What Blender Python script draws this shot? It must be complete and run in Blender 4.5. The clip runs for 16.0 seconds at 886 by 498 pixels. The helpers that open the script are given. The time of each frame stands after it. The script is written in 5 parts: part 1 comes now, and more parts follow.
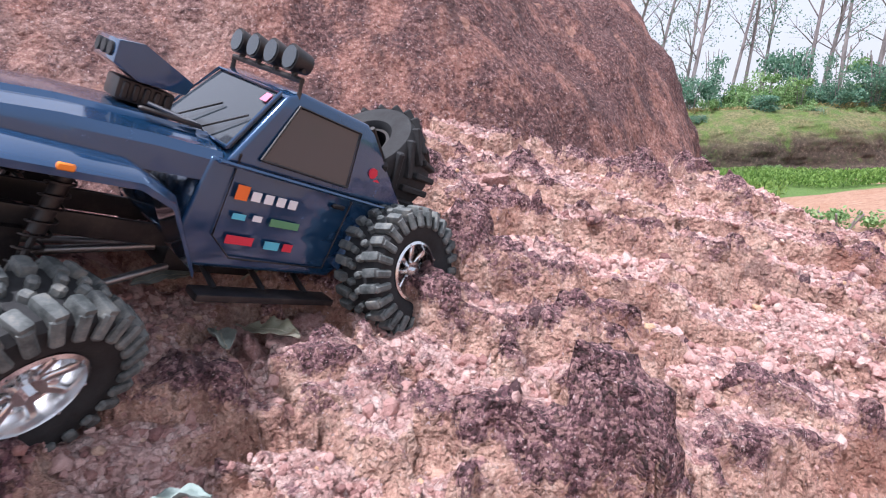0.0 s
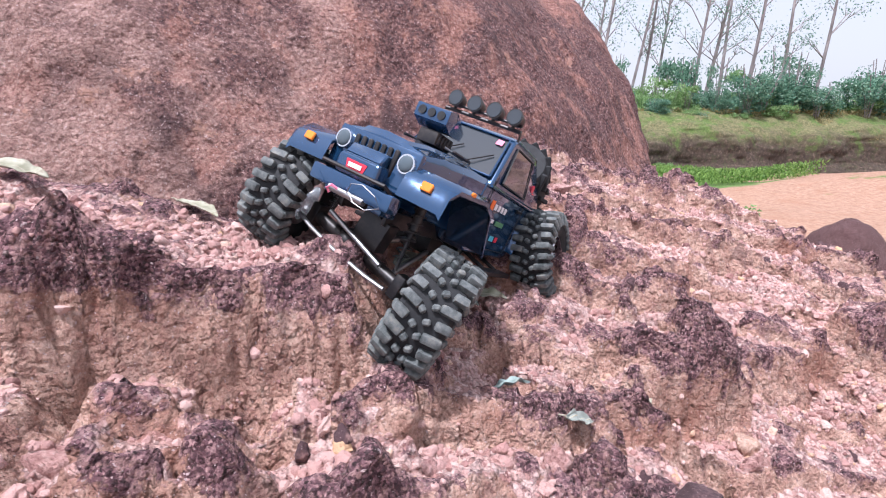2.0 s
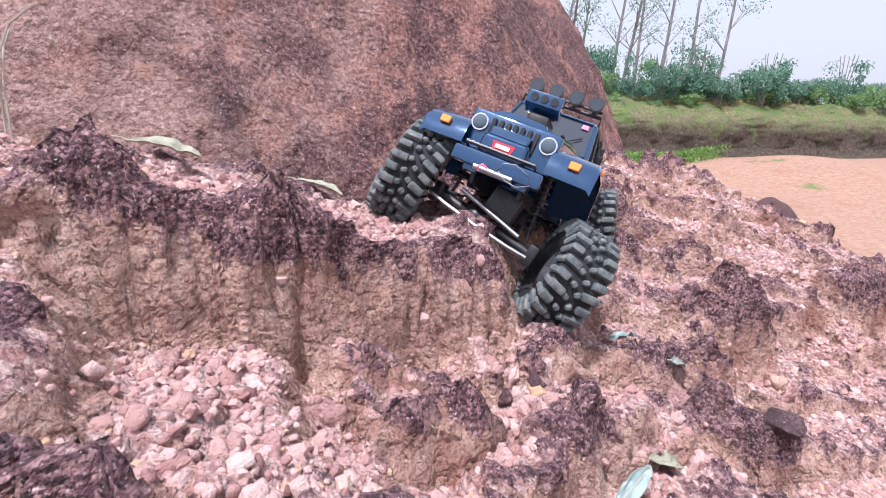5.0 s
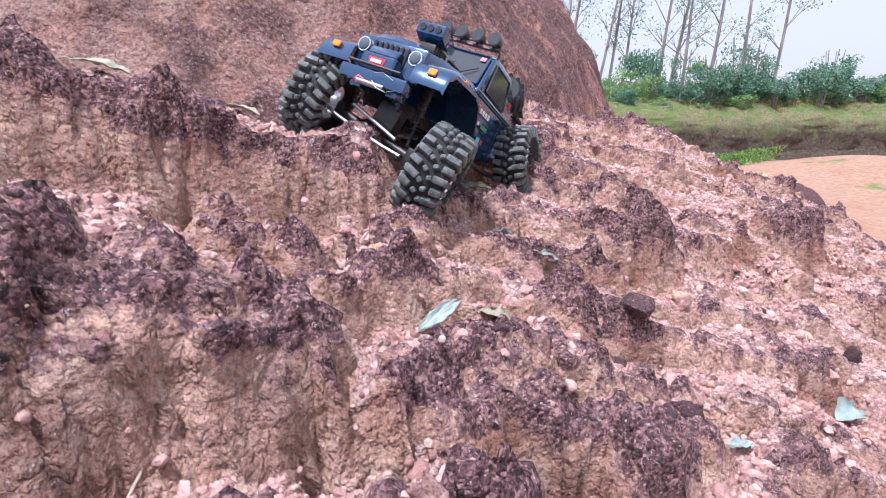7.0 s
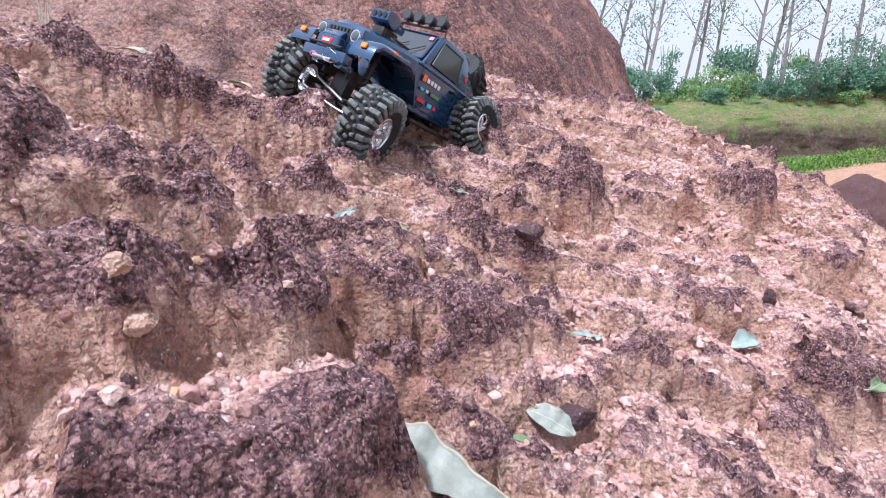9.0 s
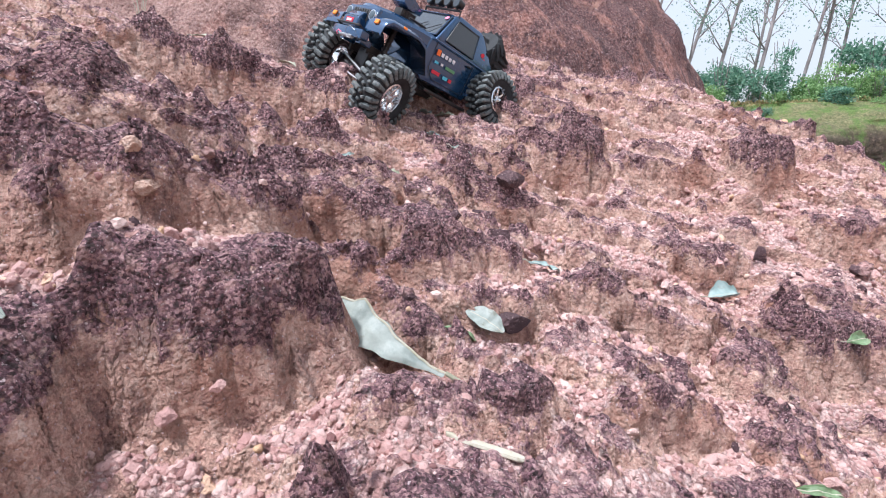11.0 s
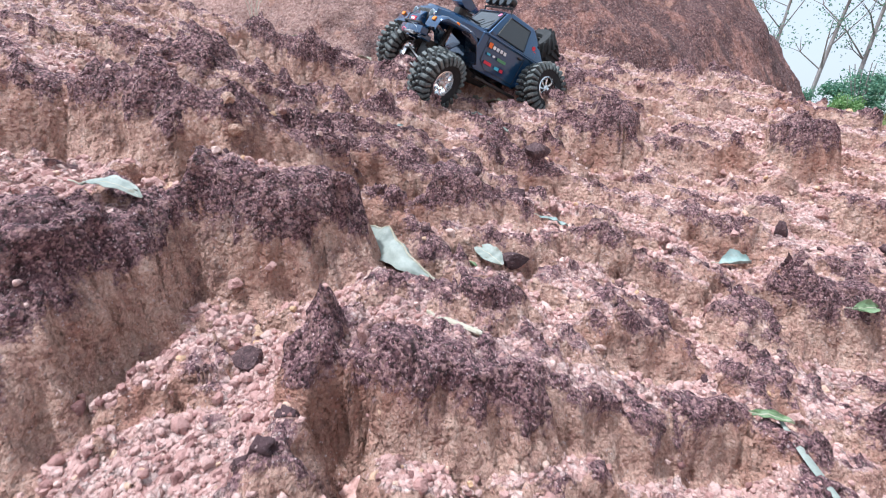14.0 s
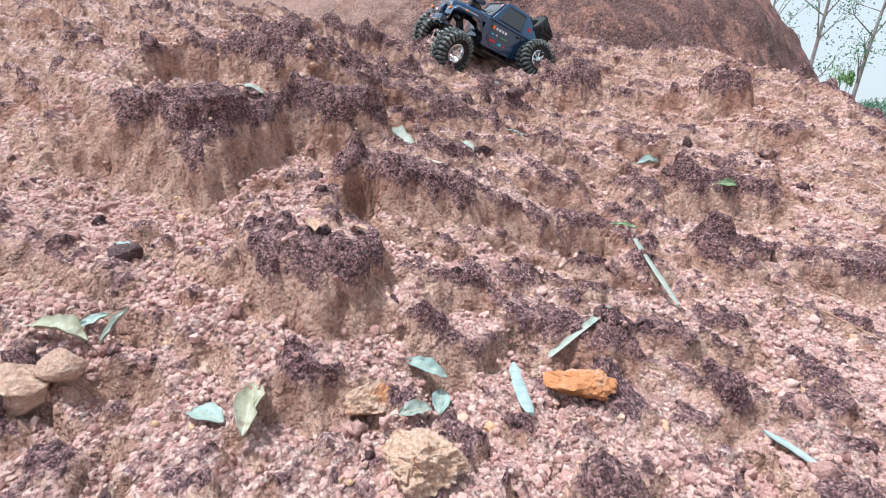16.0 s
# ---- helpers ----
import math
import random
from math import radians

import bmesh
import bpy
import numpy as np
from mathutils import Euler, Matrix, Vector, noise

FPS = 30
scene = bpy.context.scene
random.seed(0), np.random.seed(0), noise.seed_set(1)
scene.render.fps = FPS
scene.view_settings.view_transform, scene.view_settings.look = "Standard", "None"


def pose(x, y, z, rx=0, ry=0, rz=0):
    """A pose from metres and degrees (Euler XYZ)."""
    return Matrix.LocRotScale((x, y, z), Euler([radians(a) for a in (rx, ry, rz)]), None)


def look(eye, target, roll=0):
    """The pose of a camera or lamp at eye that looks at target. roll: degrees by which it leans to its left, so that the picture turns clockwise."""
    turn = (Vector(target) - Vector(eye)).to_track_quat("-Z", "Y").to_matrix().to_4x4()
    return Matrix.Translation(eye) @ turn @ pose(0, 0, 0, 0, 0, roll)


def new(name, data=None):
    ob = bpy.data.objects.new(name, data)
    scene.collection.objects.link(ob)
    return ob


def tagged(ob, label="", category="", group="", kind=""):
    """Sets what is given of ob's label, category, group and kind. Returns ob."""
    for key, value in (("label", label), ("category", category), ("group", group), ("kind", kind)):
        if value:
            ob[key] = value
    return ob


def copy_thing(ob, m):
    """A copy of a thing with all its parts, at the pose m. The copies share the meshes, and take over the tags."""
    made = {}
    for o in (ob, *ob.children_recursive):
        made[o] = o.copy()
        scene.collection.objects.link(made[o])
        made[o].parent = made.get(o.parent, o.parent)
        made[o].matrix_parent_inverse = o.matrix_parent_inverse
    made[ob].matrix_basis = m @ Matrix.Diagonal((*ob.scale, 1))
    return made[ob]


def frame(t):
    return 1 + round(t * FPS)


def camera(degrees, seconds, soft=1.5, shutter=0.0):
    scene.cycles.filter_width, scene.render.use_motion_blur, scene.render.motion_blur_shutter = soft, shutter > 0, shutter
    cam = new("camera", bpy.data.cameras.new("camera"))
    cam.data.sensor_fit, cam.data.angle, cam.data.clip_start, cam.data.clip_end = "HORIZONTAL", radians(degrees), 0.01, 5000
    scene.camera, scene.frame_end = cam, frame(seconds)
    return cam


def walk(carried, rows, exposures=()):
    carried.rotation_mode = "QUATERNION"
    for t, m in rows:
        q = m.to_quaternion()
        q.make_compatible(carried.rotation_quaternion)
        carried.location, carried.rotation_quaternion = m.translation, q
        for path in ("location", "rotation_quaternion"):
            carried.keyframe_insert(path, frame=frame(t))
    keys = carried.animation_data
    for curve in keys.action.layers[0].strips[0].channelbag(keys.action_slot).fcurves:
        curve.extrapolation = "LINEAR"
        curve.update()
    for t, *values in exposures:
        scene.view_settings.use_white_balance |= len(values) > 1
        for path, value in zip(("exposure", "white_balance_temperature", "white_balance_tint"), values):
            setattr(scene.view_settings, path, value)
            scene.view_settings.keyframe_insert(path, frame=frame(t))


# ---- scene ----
cam = camera(84.4, 16.0, soft=1.05, shutter=0.2)
PATH = [
    (0, (0.080, -0.067, 1.967), (-0.131, 1.873, 1.528), -2.04),
    (0.5, (0.017, -0.144, 1.984), (-0.113, 1.799, 1.528), -1.56),
    (1, (-0.071, -0.223, 2.018), (-0.113, 1.717, 1.534), -1.07),
    (1.5, (-0.172, -0.290, 2.040), (-0.121, 1.646, 1.540), -0.42),
    (2, (-0.254, -0.318, 2.032), (-0.116, 1.617, 1.544), 0.27),
    (2.5, (-0.312, -0.317, 2.041), (-0.102, 1.609, 1.541), 0.68),
    (3, (-0.371, -0.285, 2.045), (-0.076, 1.623, 1.524), 1.39),
    (3.2, (-0.395, -0.277, 2.045), (-0.067, 1.623, 1.515), 1.72),
    (5.3, (-0.515, -0.376, 2.026), (-0.091, 1.499, 1.474), 1.37),
    (5.5, (-0.498, -0.398, 2.013), (-0.089, 1.483, 1.468), 1.19),
    (6, (-0.434, -0.462, 1.986), (-0.074, 1.431, 1.452), 0.69),
    (6.5, (-0.361, -0.509, 1.958), (-0.063, 1.397, 1.431), 0.27),
    (7, (-0.311, -0.523, 1.906), (-0.070, 1.396, 1.398), -0.28),
    (7.5, (-0.279, -0.542, 1.879), (-0.090, 1.387, 1.387), -0.61),
    (8, (-0.226, -0.600, 1.890), (-0.109, 1.334, 1.393), -0.72),
    (8.5, (-0.149, -0.672, 1.868), (-0.122, 1.266, 1.376), -1.04),
    (9, (-0.073, -0.732, 1.824), (-0.141, 1.209, 1.346), -1.41),
    (9.5, (-0.031, -0.766, 1.789), (-0.182, 1.172, 1.318), -1.56),
    (10, (0.004, -0.796, 1.762), (-0.228, 1.136, 1.298), -1.69),
    (10.2, (0.026, -0.812, 1.752), (-0.242, 1.115, 1.291), -1.78),
    (12.3, (0.202, -0.888, 1.726), (-0.396, 0.974, 1.304), -0.89),
    (12.5, (0.204, -0.895, 1.725), (-0.412, 0.960, 1.305), -0.88),
    (13, (0.219, -0.918, 1.721), (-0.448, 0.920, 1.305), -0.84),
    (13.5, (0.242, -0.948, 1.702), (-0.474, 0.873, 1.289), -0.67),
    (14, (0.279, -0.984, 1.654), (-0.488, 0.820, 1.259), -0.60),
    (14.5, (0.376, -1.087, 1.579), (-0.459, 0.691, 1.202), -0.46),
    (15, (0.515, -1.219, 1.500), (-0.393, 0.527, 1.146), -0.52),
    (15.5, (0.608, -1.314, 1.460), (-0.359, 0.406, 1.127), -0.62),
    (16, (0.650, -1.374, 1.421), (-0.354, 0.326, 1.098), -0.44),
]
walk(cam, [(t, look(eye, target, roll)) for t, eye, target, roll in PATH], exposures=[(0, 0.26, 6000, 19), (6, 0.20, 5850, 19), (8, 0.28, 5830, 17), (10, 0.24, 5830, 13), (14, 0.24, 5680, 7), (16, 0.16, 5920, 3)])

# ---- world, sun, exposure ----
world = bpy.data.worlds.new("sky")
scene.world = world
world.use_nodes = True
wn = world.node_tree.nodes
sky = wn.new("ShaderNodeTexSky")
sky.sky_type = "NISHITA"
sky.sun_disc = False
sky.sun_elevation, sky.sun_rotation = radians(69), radians(225)
sky.air_density, sky.dust_density, sky.ozone_density = 1.0, 6.0, 1.0
wn["Background"].inputs["Strength"].default_value = 0.120
haze = wn.new("ShaderNodeMix")
haze.data_type = "RGBA"
haze.inputs[0].default_value, haze.inputs[7].default_value = 0.6, (9.0, 9.25, 9.5, 1)  # a thin white overcast
world.node_tree.links.new(sky.outputs[0], haze.inputs[6])
world.node_tree.links.new(haze.outputs[2], wn["Background"].inputs["Color"])
sun = new("sun", bpy.data.lights.new("sun", "SUN"))
sun.data.energy, sun.data.angle, sun.data.color = 4.9, radians(3), (1.0, 0.97, 0.94)
sun.matrix_world = look((-1.6, -1.6, 6.0), (0, 0, 0))

# ---- noise on arrays ----
def smooth(a, b, v):
    k = np.clip((v - a) / (b - a), 0, 1)
    return k * k * (3 - 2 * k)


def hashed(ix, iy, iz, seed):
    h = (ix * 374761393 + iy * 668265263 + iz * 2147483647 + seed * 974634777) & 0xFFFFFFFF
    h = ((h ^ (h >> 13)) * 1274126177) & 0xFFFFFFFF
    h = ((h ^ (h >> 16)) * 2246822519) & 0xFFFFFFFF
    return (h ^ (h >> 15)) & 0xFFFFFFFF


def rnd(ix, iy, iz, seed):
    return hashed(ix, iy, iz, seed) / 4294967295.0


def value3(p, seed=0):
    """Smooth noise in -1..1 at the points p (n, 3)."""
    c = np.floor(p).astype(np.int64)
    f = p - c
    f = f * f * f * (f * (f * 6 - 15) + 10)
    out = 0
    for dx in (0, 1):
        wx = f[:, 0] if dx else 1 - f[:, 0]
        for dy in (0, 1):
            wy = f[:, 1] if dy else 1 - f[:, 1]
            for dz in (0, 1):
                wz = f[:, 2] if dz else 1 - f[:, 2]
                out = out + wx * wy * wz * rnd(c[:, 0] + dx, c[:, 1] + dy, c[:, 2] + dz, seed)
    return out * 2 - 1


def fbm(p, scale, octaves=4, seed=0, gain=0.5):
    total, amp, norm = 0, 1.0, 0
    for k in range(octaves):
        total = total + amp * value3(p * (scale * 2.03 ** k) + 17.3 * k, seed + k)
        norm += amp
        amp *= gain
    return total / norm


def cells2(x, y, scale, seed=0):
    """Distance to the nearest and second nearest cell point, and the cell's random number."""
    x, y = x * scale, y * scale
    cx, cy = np.floor(x).astype(np.int64), np.floor(y).astype(np.int64)
    d1, d2, who = np.full(x.shape, 9.0), np.full(x.shape, 9.0), np.zeros(x.shape)
    for dx in (-1, 0, 1):
        for dy in (-1, 0, 1):
            ix, iy = cx + dx, cy + dy
            px = ix + 0.1 + 0.8 * rnd(ix, iy, 1, seed)
            py = iy + 0.1 + 0.8 * rnd(ix, iy, 2, seed)
            d = np.hypot(px - x, py - y)
            near = d < d1
            d2 = np.where(near, d1, np.minimum(d2, d))
            who = np.where(near, rnd(ix, iy, 3, seed), who)
            d1 = np.where(near, d, d1)
    return d1, d2, who


# ---- materials ----
def material(name, roughness=0.9, metallic=0.0, color=None):
    m = bpy.data.materials.new(name)
    m.use_nodes = True
    b = m.node_tree.nodes["Principled BSDF"]
    b.inputs["Roughness"].default_value = roughness
    b.inputs["Metallic"].default_value = metallic
    if color:
        b.inputs["Base Color"].default_value = (*color, 1)
    return m


class Nodes:
    """Short-hand for wiring one material."""

    def __init__(self, m):
        self.t = m.node_tree
        self.b = self.t.nodes["Principled BSDF"]

    def add(self, kind, **kw):
        n = self.t.nodes.new(kind)
        for k, v in kw.items():
            n.inputs[k].default_value = v
        return n

    def link(self, a, b):
        self.t.links.new(a, b)

    def coords(self):
        return self.t.nodes.new("ShaderNodeTexCoord").outputs["Object"]

    def noise(self, scale, detail=4.0, rough=0.6, vec=None, stretch=None):
        v = vec or self.coords()
        if stretch:
            mp = self.add("ShaderNodeMapping", Scale=stretch)
            self.link(v, mp.inputs["Vector"])
            v = mp.outputs[0]
        n = self.add("ShaderNodeTexNoise", Scale=scale, Detail=detail, Roughness=rough)
        self.link(v, n.inputs["Vector"])
        return n.outputs["Fac"]

    def ramp(self, fac, stops):
        n = self.t.nodes.new("ShaderNodeValToRGB")
        e = n.color_ramp.elements
        while len(e) < len(stops):
            e.new(0.5)
        for el, (at, col) in zip(e, stops):
            el.position = at
            el.color = (*col, 1) if len(col) == 3 else col
        self.link(fac, n.inputs[0])
        return n.outputs[0]

    def step(self, fac, a, b):
        n = self.add("ShaderNodeMapRange")
        n.interpolation_type = "SMOOTHSTEP"
        n.inputs["From Min"].default_value, n.inputs["From Max"].default_value = a, b
        self.link(fac, n.inputs["Value"])
        return n.outputs[0]

    def mix(self, fac, a, b, blend="MIX"):
        n = self.t.nodes.new("ShaderNodeMix")
        n.data_type, n.blend_type = "RGBA", blend
        for sock, v in ((n.inputs[0], fac), (n.inputs[6], a), (n.inputs[7], b)):
            if hasattr(v, "is_linked"):
                self.link(v, sock)
            elif isinstance(v, tuple):
                sock.default_value = (*v, 1)
            else:
                sock.default_value = v
        return n.outputs[2]

    def math(self, op, a, b=0.0, clamp=False):
        n = self.t.nodes.new("ShaderNodeMath")
        n.operation, n.use_clamp = op, clamp
        for sock, v in ((n.inputs[0], a), (n.inputs[1], b)):
            if hasattr(v, "is_linked"):
                self.link(v, sock)
            else:
                sock.default_value = v
        return n.outputs[0]

    def attr(self, name):
        n = self.t.nodes.new("ShaderNodeAttribute")
        n.attribute_name = name
        return n.outputs["Fac"]

    def bump(self, height, strength=0.5, distance=0.01, under=None):
        n = self.add("ShaderNodeBump", Strength=strength, Distance=distance)
        self.link(height, n.inputs["Height"])
        if under:
            self.link(under, n.inputs["Normal"])
        self.link(n.outputs[0], self.b.inputs["Normal"])
        return n.outputs[0]

    def color(self, c):
        self.link(c, self.b.inputs["Base Color"])




def crumbs(n, scale, rough_edges=0.35):
    """Cells of crumbled earth: height of each crumb and its random tint."""
    v = n.coords()
    wob = n.t.nodes.new("ShaderNodeTexNoise")
    wob.inputs["Scale"].default_value = scale * 1.6
    n.link(v, wob.inputs["Vector"])
    add = n.t.nodes.new("ShaderNodeVectorMath")
    add.operation = "MULTIPLY_ADD"
    n.link(wob.outputs["Color"], add.inputs[0])
    add.inputs[1].default_value = (rough_edges / scale,) * 3
    n.link(v, add.inputs[2])
    vo = n.add("ShaderNodeTexVoronoi", Scale=scale)
    n.link(add.outputs[0], vo.inputs["Vector"])
    sep = n.t.nodes.new("ShaderNodeSeparateColor")
    n.link(vo.outputs["Color"], sep.inputs[0])
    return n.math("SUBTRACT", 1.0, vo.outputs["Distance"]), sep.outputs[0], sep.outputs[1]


def earth_material():
    m = material("weathered_earth", 0.92)
    n = Nodes(m)
    fine = n.noise(190, 6, 0.75)
    mid = n.noise(34, 6, 0.68)
    big = n.noise(6, 4, 0.55)
    h1, t1, _ = crumbs(n, 55)
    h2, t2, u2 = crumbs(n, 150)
    h3, t3, _ = crumbs(n, 340, 0.5)
    grain = n.math("ADD", n.math("MULTIPLY", t3, 0.30), n.math("ADD", n.math("MULTIPLY", u2, 0.16), n.math("MULTIPLY", fine, 0.54)))
    gravel = n.ramp(t2, [(0.0, (0.50, 0.265, 0.235)), (0.3, (0.66, 0.405, 0.365)), (0.65, (0.77, 0.525, 0.48)), (1.0, (0.86, 0.66, 0.61))])
    gravel = n.mix(n.math("MULTIPLY", n.step(t1, 0.55, 1.0), 0.55), gravel, (0.74, 0.53, 0.49))
    # A darker red-brown in the gaps between the crumbs.
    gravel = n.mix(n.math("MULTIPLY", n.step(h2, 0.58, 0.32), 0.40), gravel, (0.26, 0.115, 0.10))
    gravel = n.mix(n.math("MULTIPLY", n.step(big, 0.56, 0.68), 0.45), gravel, (0.48, 0.235, 0.165))
    streak = n.noise(30, 6, 0.75, stretch=(1, 1, 0.40))
    face = n.ramp(n.math("ADD", n.math("MULTIPLY", streak, 0.55), n.math("MULTIPLY", fine, 0.45)), [(0.36, (0.22, 0.105, 0.090)), (0.44, (0.48, 0.27, 0.215)), (0.53, (0.68, 0.435, 0.345)), (0.63, (0.82, 0.61, 0.51))])
    face = n.mix(n.math("MULTIPLY", n.step(big, 0.50, 0.66), 0.6), face, (0.36, 0.155, 0.105))
    face = n.mix(n.math("MULTIPLY", n.step(n.noise(15, 6, 0.75), 0.52, 0.66), 0.55), face, (0.12, 0.060, 0.066))
    crust = n.ramp(grain, [(0.34, (0.014, 0.005, 0.009)), (0.45, (0.092, 0.038, 0.054)), (0.56, (0.215, 0.105, 0.125)), (0.67, (0.46, 0.28, 0.275))])
    crust = n.mix(n.math("MULTIPLY", n.step(n.noise(62, 5, 0.7), 0.53, 0.62), 0.6), crust, (0.46, 0.27, 0.245))
    wob = n.math("ADD", n.math("MULTIPLY", n.math("SUBTRACT", mid, 0.5), 1.35), n.math("ADD", n.math("MULTIPLY", n.math("SUBTRACT", t3, 0.5), 0.16), n.math("MULTIPLY", n.math("SUBTRACT", u2, 0.5), 0.22)))
    wob = n.math("ADD", wob, n.math("MULTIPLY", n.math("SUBTRACT", t1, 0.5), 0.25))
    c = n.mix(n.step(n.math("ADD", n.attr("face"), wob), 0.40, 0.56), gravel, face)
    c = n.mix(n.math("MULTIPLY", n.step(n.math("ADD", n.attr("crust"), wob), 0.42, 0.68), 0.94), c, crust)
    speck = n.step(n.noise(260, 2, 0.5), 0.67, 0.70)
    c = n.mix(n.math("MULTIPLY", speck, 0.75), c, (0.72, 0.58, 0.58))
    n.color(c)
    g = n.bump(n.noise(480, 4, 0.75), 0.8, 0.005)
    g = n.bump(h3, 0.8, 0.004, g)
    g = n.bump(h2, 0.65, 0.008, g)
    g = n.bump(h1, 0.5, 0.013, g)
    n.bump(mid, 0.8, 0.020, g)
    return m


def boulder_material():
    m = material("boulder_crust", 0.8)
    n = Nodes(m)
    fine = n.noise(110, 7, 0.78)
    mid = n.noise(9, 6, 0.68, stretch=(1, 1, 0.55))
    big = n.noise(1.7, 4, 0.55)
    a = n.ramp(fine, [(0.36, (0.030, 0.013, 0.016)), (0.47, (0.11, 0.048, 0.048)), (0.56, (0.23, 0.115, 0.105)), (0.68, (0.50, 0.33, 0.31))])
    b = n.ramp(fine, [(0.34, (0.12, 0.045, 0.038)), (0.48, (0.33, 0.150, 0.120)), (0.60, (0.50, 0.28, 0.225)), (0.70, (0.66, 0.46, 0.40))])
    c = n.mix(n.step(n.math("ADD", mid, n.math("MULTIPLY", big, 0.6)), 0.78, 0.92), a, b)
    streak = n.noise(6, 5, 0.65, stretch=(1, 1, 0.22))
    c = n.mix(n.math("MULTIPLY", n.step(streak, 0.54, 0.66), 0.65), c, (0.050, 0.024, 0.028))
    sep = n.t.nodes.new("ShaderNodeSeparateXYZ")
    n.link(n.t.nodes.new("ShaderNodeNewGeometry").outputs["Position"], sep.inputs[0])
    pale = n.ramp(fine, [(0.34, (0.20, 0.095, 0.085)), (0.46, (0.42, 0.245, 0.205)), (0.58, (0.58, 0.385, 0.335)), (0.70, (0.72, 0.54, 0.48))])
    # Mask of the paler skin towards -x, its edge broken up by noise.
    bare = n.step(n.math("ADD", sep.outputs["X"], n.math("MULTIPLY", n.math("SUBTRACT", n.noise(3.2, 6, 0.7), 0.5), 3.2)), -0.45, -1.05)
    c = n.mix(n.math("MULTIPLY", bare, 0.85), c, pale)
    worn = n.step(n.noise(14, 5, 0.65), 0.62, 0.68)
    c = n.mix(n.math("MULTIPLY", worn, 0.65), c, (0.55, 0.30, 0.22))
    speck = n.step(n.noise(200, 2, 0.5), 0.64, 0.68)
    c = n.mix(n.math("MULTIPLY", speck, 0.6), c, (0.62, 0.48, 0.47))
    n.color(c)
    h1, *_ = crumbs(n, 70)
    g = n.bump(n.noise(320, 4, 0.75), 0.9, 0.008)
    g = n.bump(h1, 0.7, 0.014, g)
    n.bump(n.noise(26, 5, 0.7), 0.9, 0.035, g)
    return m


EARTH, BOULDER = earth_material(), boulder_material()


def grid_mesh(name, verts, rows, cols, mat, attrs=()):
    """A smooth-shaded sheet of rows x cols vertices, from an array."""
    i = np.arange(rows * cols).reshape(rows, cols)
    quads = np.stack([i[:-1, :-1], i[:-1, 1:], i[1:, 1:], i[1:, :-1]], -1).reshape(-1, 4)
    me = bpy.data.meshes.new(name)
    me.vertices.add(len(verts))
    me.vertices.foreach_set("co", np.asarray(verts, np.float32).ravel())
    me.loops.add(quads.size)
    me.loops.foreach_set("vertex_index", quads.astype(np.int32).ravel())
    me.polygons.add(len(quads))
    me.polygons.foreach_set("loop_start", np.arange(0, quads.size, 4, dtype=np.int32))
    me.update(calc_edges=True)
    me.polygons.foreach_set("use_smooth", np.ones(len(quads), bool))
    for key, val in attrs:
        a = me.attributes.new(key, "FLOAT", "POINT")
        a.data.foreach_set("value", np.asarray(val, np.float32))
    me.materials.append(mat)
    return me


# ---- the slope ----
def block(x, y, cx, cy, rx, ry, turn, power=6):
    """1 inside a rounded block of ground, 0 outside."""
    c, s = math.cos(radians(turn)), math.sin(radians(turn))
    u, v = ((x - cx) * c + (y - cy) * s) / rx, (-(x - cx) * s + (y - cy) * c) / ry
    r = (np.abs(u) ** 3 + np.abs(v) ** 3) ** (1 / 3)
    return 1 / (1 + np.clip(r, 0, 8) ** (power * 2))


# Steps in the hillside: each runs from (ax, ay) to (bx, by), with the high side on its left, and is h high.
UPPER_STEPS = (
    (-0.72, 0.085, -0.55, 0.135, 0.15), (-0.58, 0.12, -0.41, 0.18, 0.16), (-0.42, 0.197, -0.30, 0.185, 0.13), (-0.485, -0.034, -0.375, 0.026, 0.075), (-0.379, -0.075, -0.26, 0.006, 0.085),
    (-0.60, -0.34, -0.47, -0.30, 0.075), (-0.488, -0.305, -0.333, -0.155, 0.085), (-0.261, 0.017, -0.16, 0.078, 0.045), (-0.301, -0.196, -0.12, -0.135, 0.060), (-0.059, 0.043, 0.06, 0.075, 0.055))
RIGHT_STEPS = (
    (0.30, 0.36, 0.50, 0.43, 0.075), (0.05, 0.28, 0.24, 0.295, 0.085), (-0.09, -0.185, 0.08, -0.09, 0.060), (0.20, -0.09, 0.39, -0.035, 0.060), (0.51, 0.02, 0.76, 0.095, 0.105), (0.20, -0.28, 0.34, -0.19, 0.075),
    (0.36, 0.11, 0.50, 0.16, 0.055), (0.66, 0.30, 0.84, 0.34, 0.06), (0.30, 0.60, 0.46, 0.63, 0.05), (0.16, 0.45, 0.30, 0.50, 0.05), (0.78, -0.12, 0.98, -0.06, 0.07))
LOWER_STEPS = (
    (-0.50, -0.52, -0.31, -0.40, 0.085), (-0.31, -0.40, -0.184, -0.22, 0.085), (-0.32, -0.54, -0.105, -0.388, 0.150), (-0.03, -0.575, 0.20, -0.475, 0.110), (0.20, -0.46, 0.42, -0.27, 0.085),
    (0.264, -0.78, 0.349, -0.675, 0.085), (0.55, -0.545, 0.71, -0.43, 0.060), (0.645, -0.67, 0.715, -0.56, 0.055), (-0.05, -1.08, 0.045, -1.045, 0.055), (0.16, -0.99, 0.255, -0.935, 0.050), (0.40, -0.42, 0.56, -0.30, 0.05))

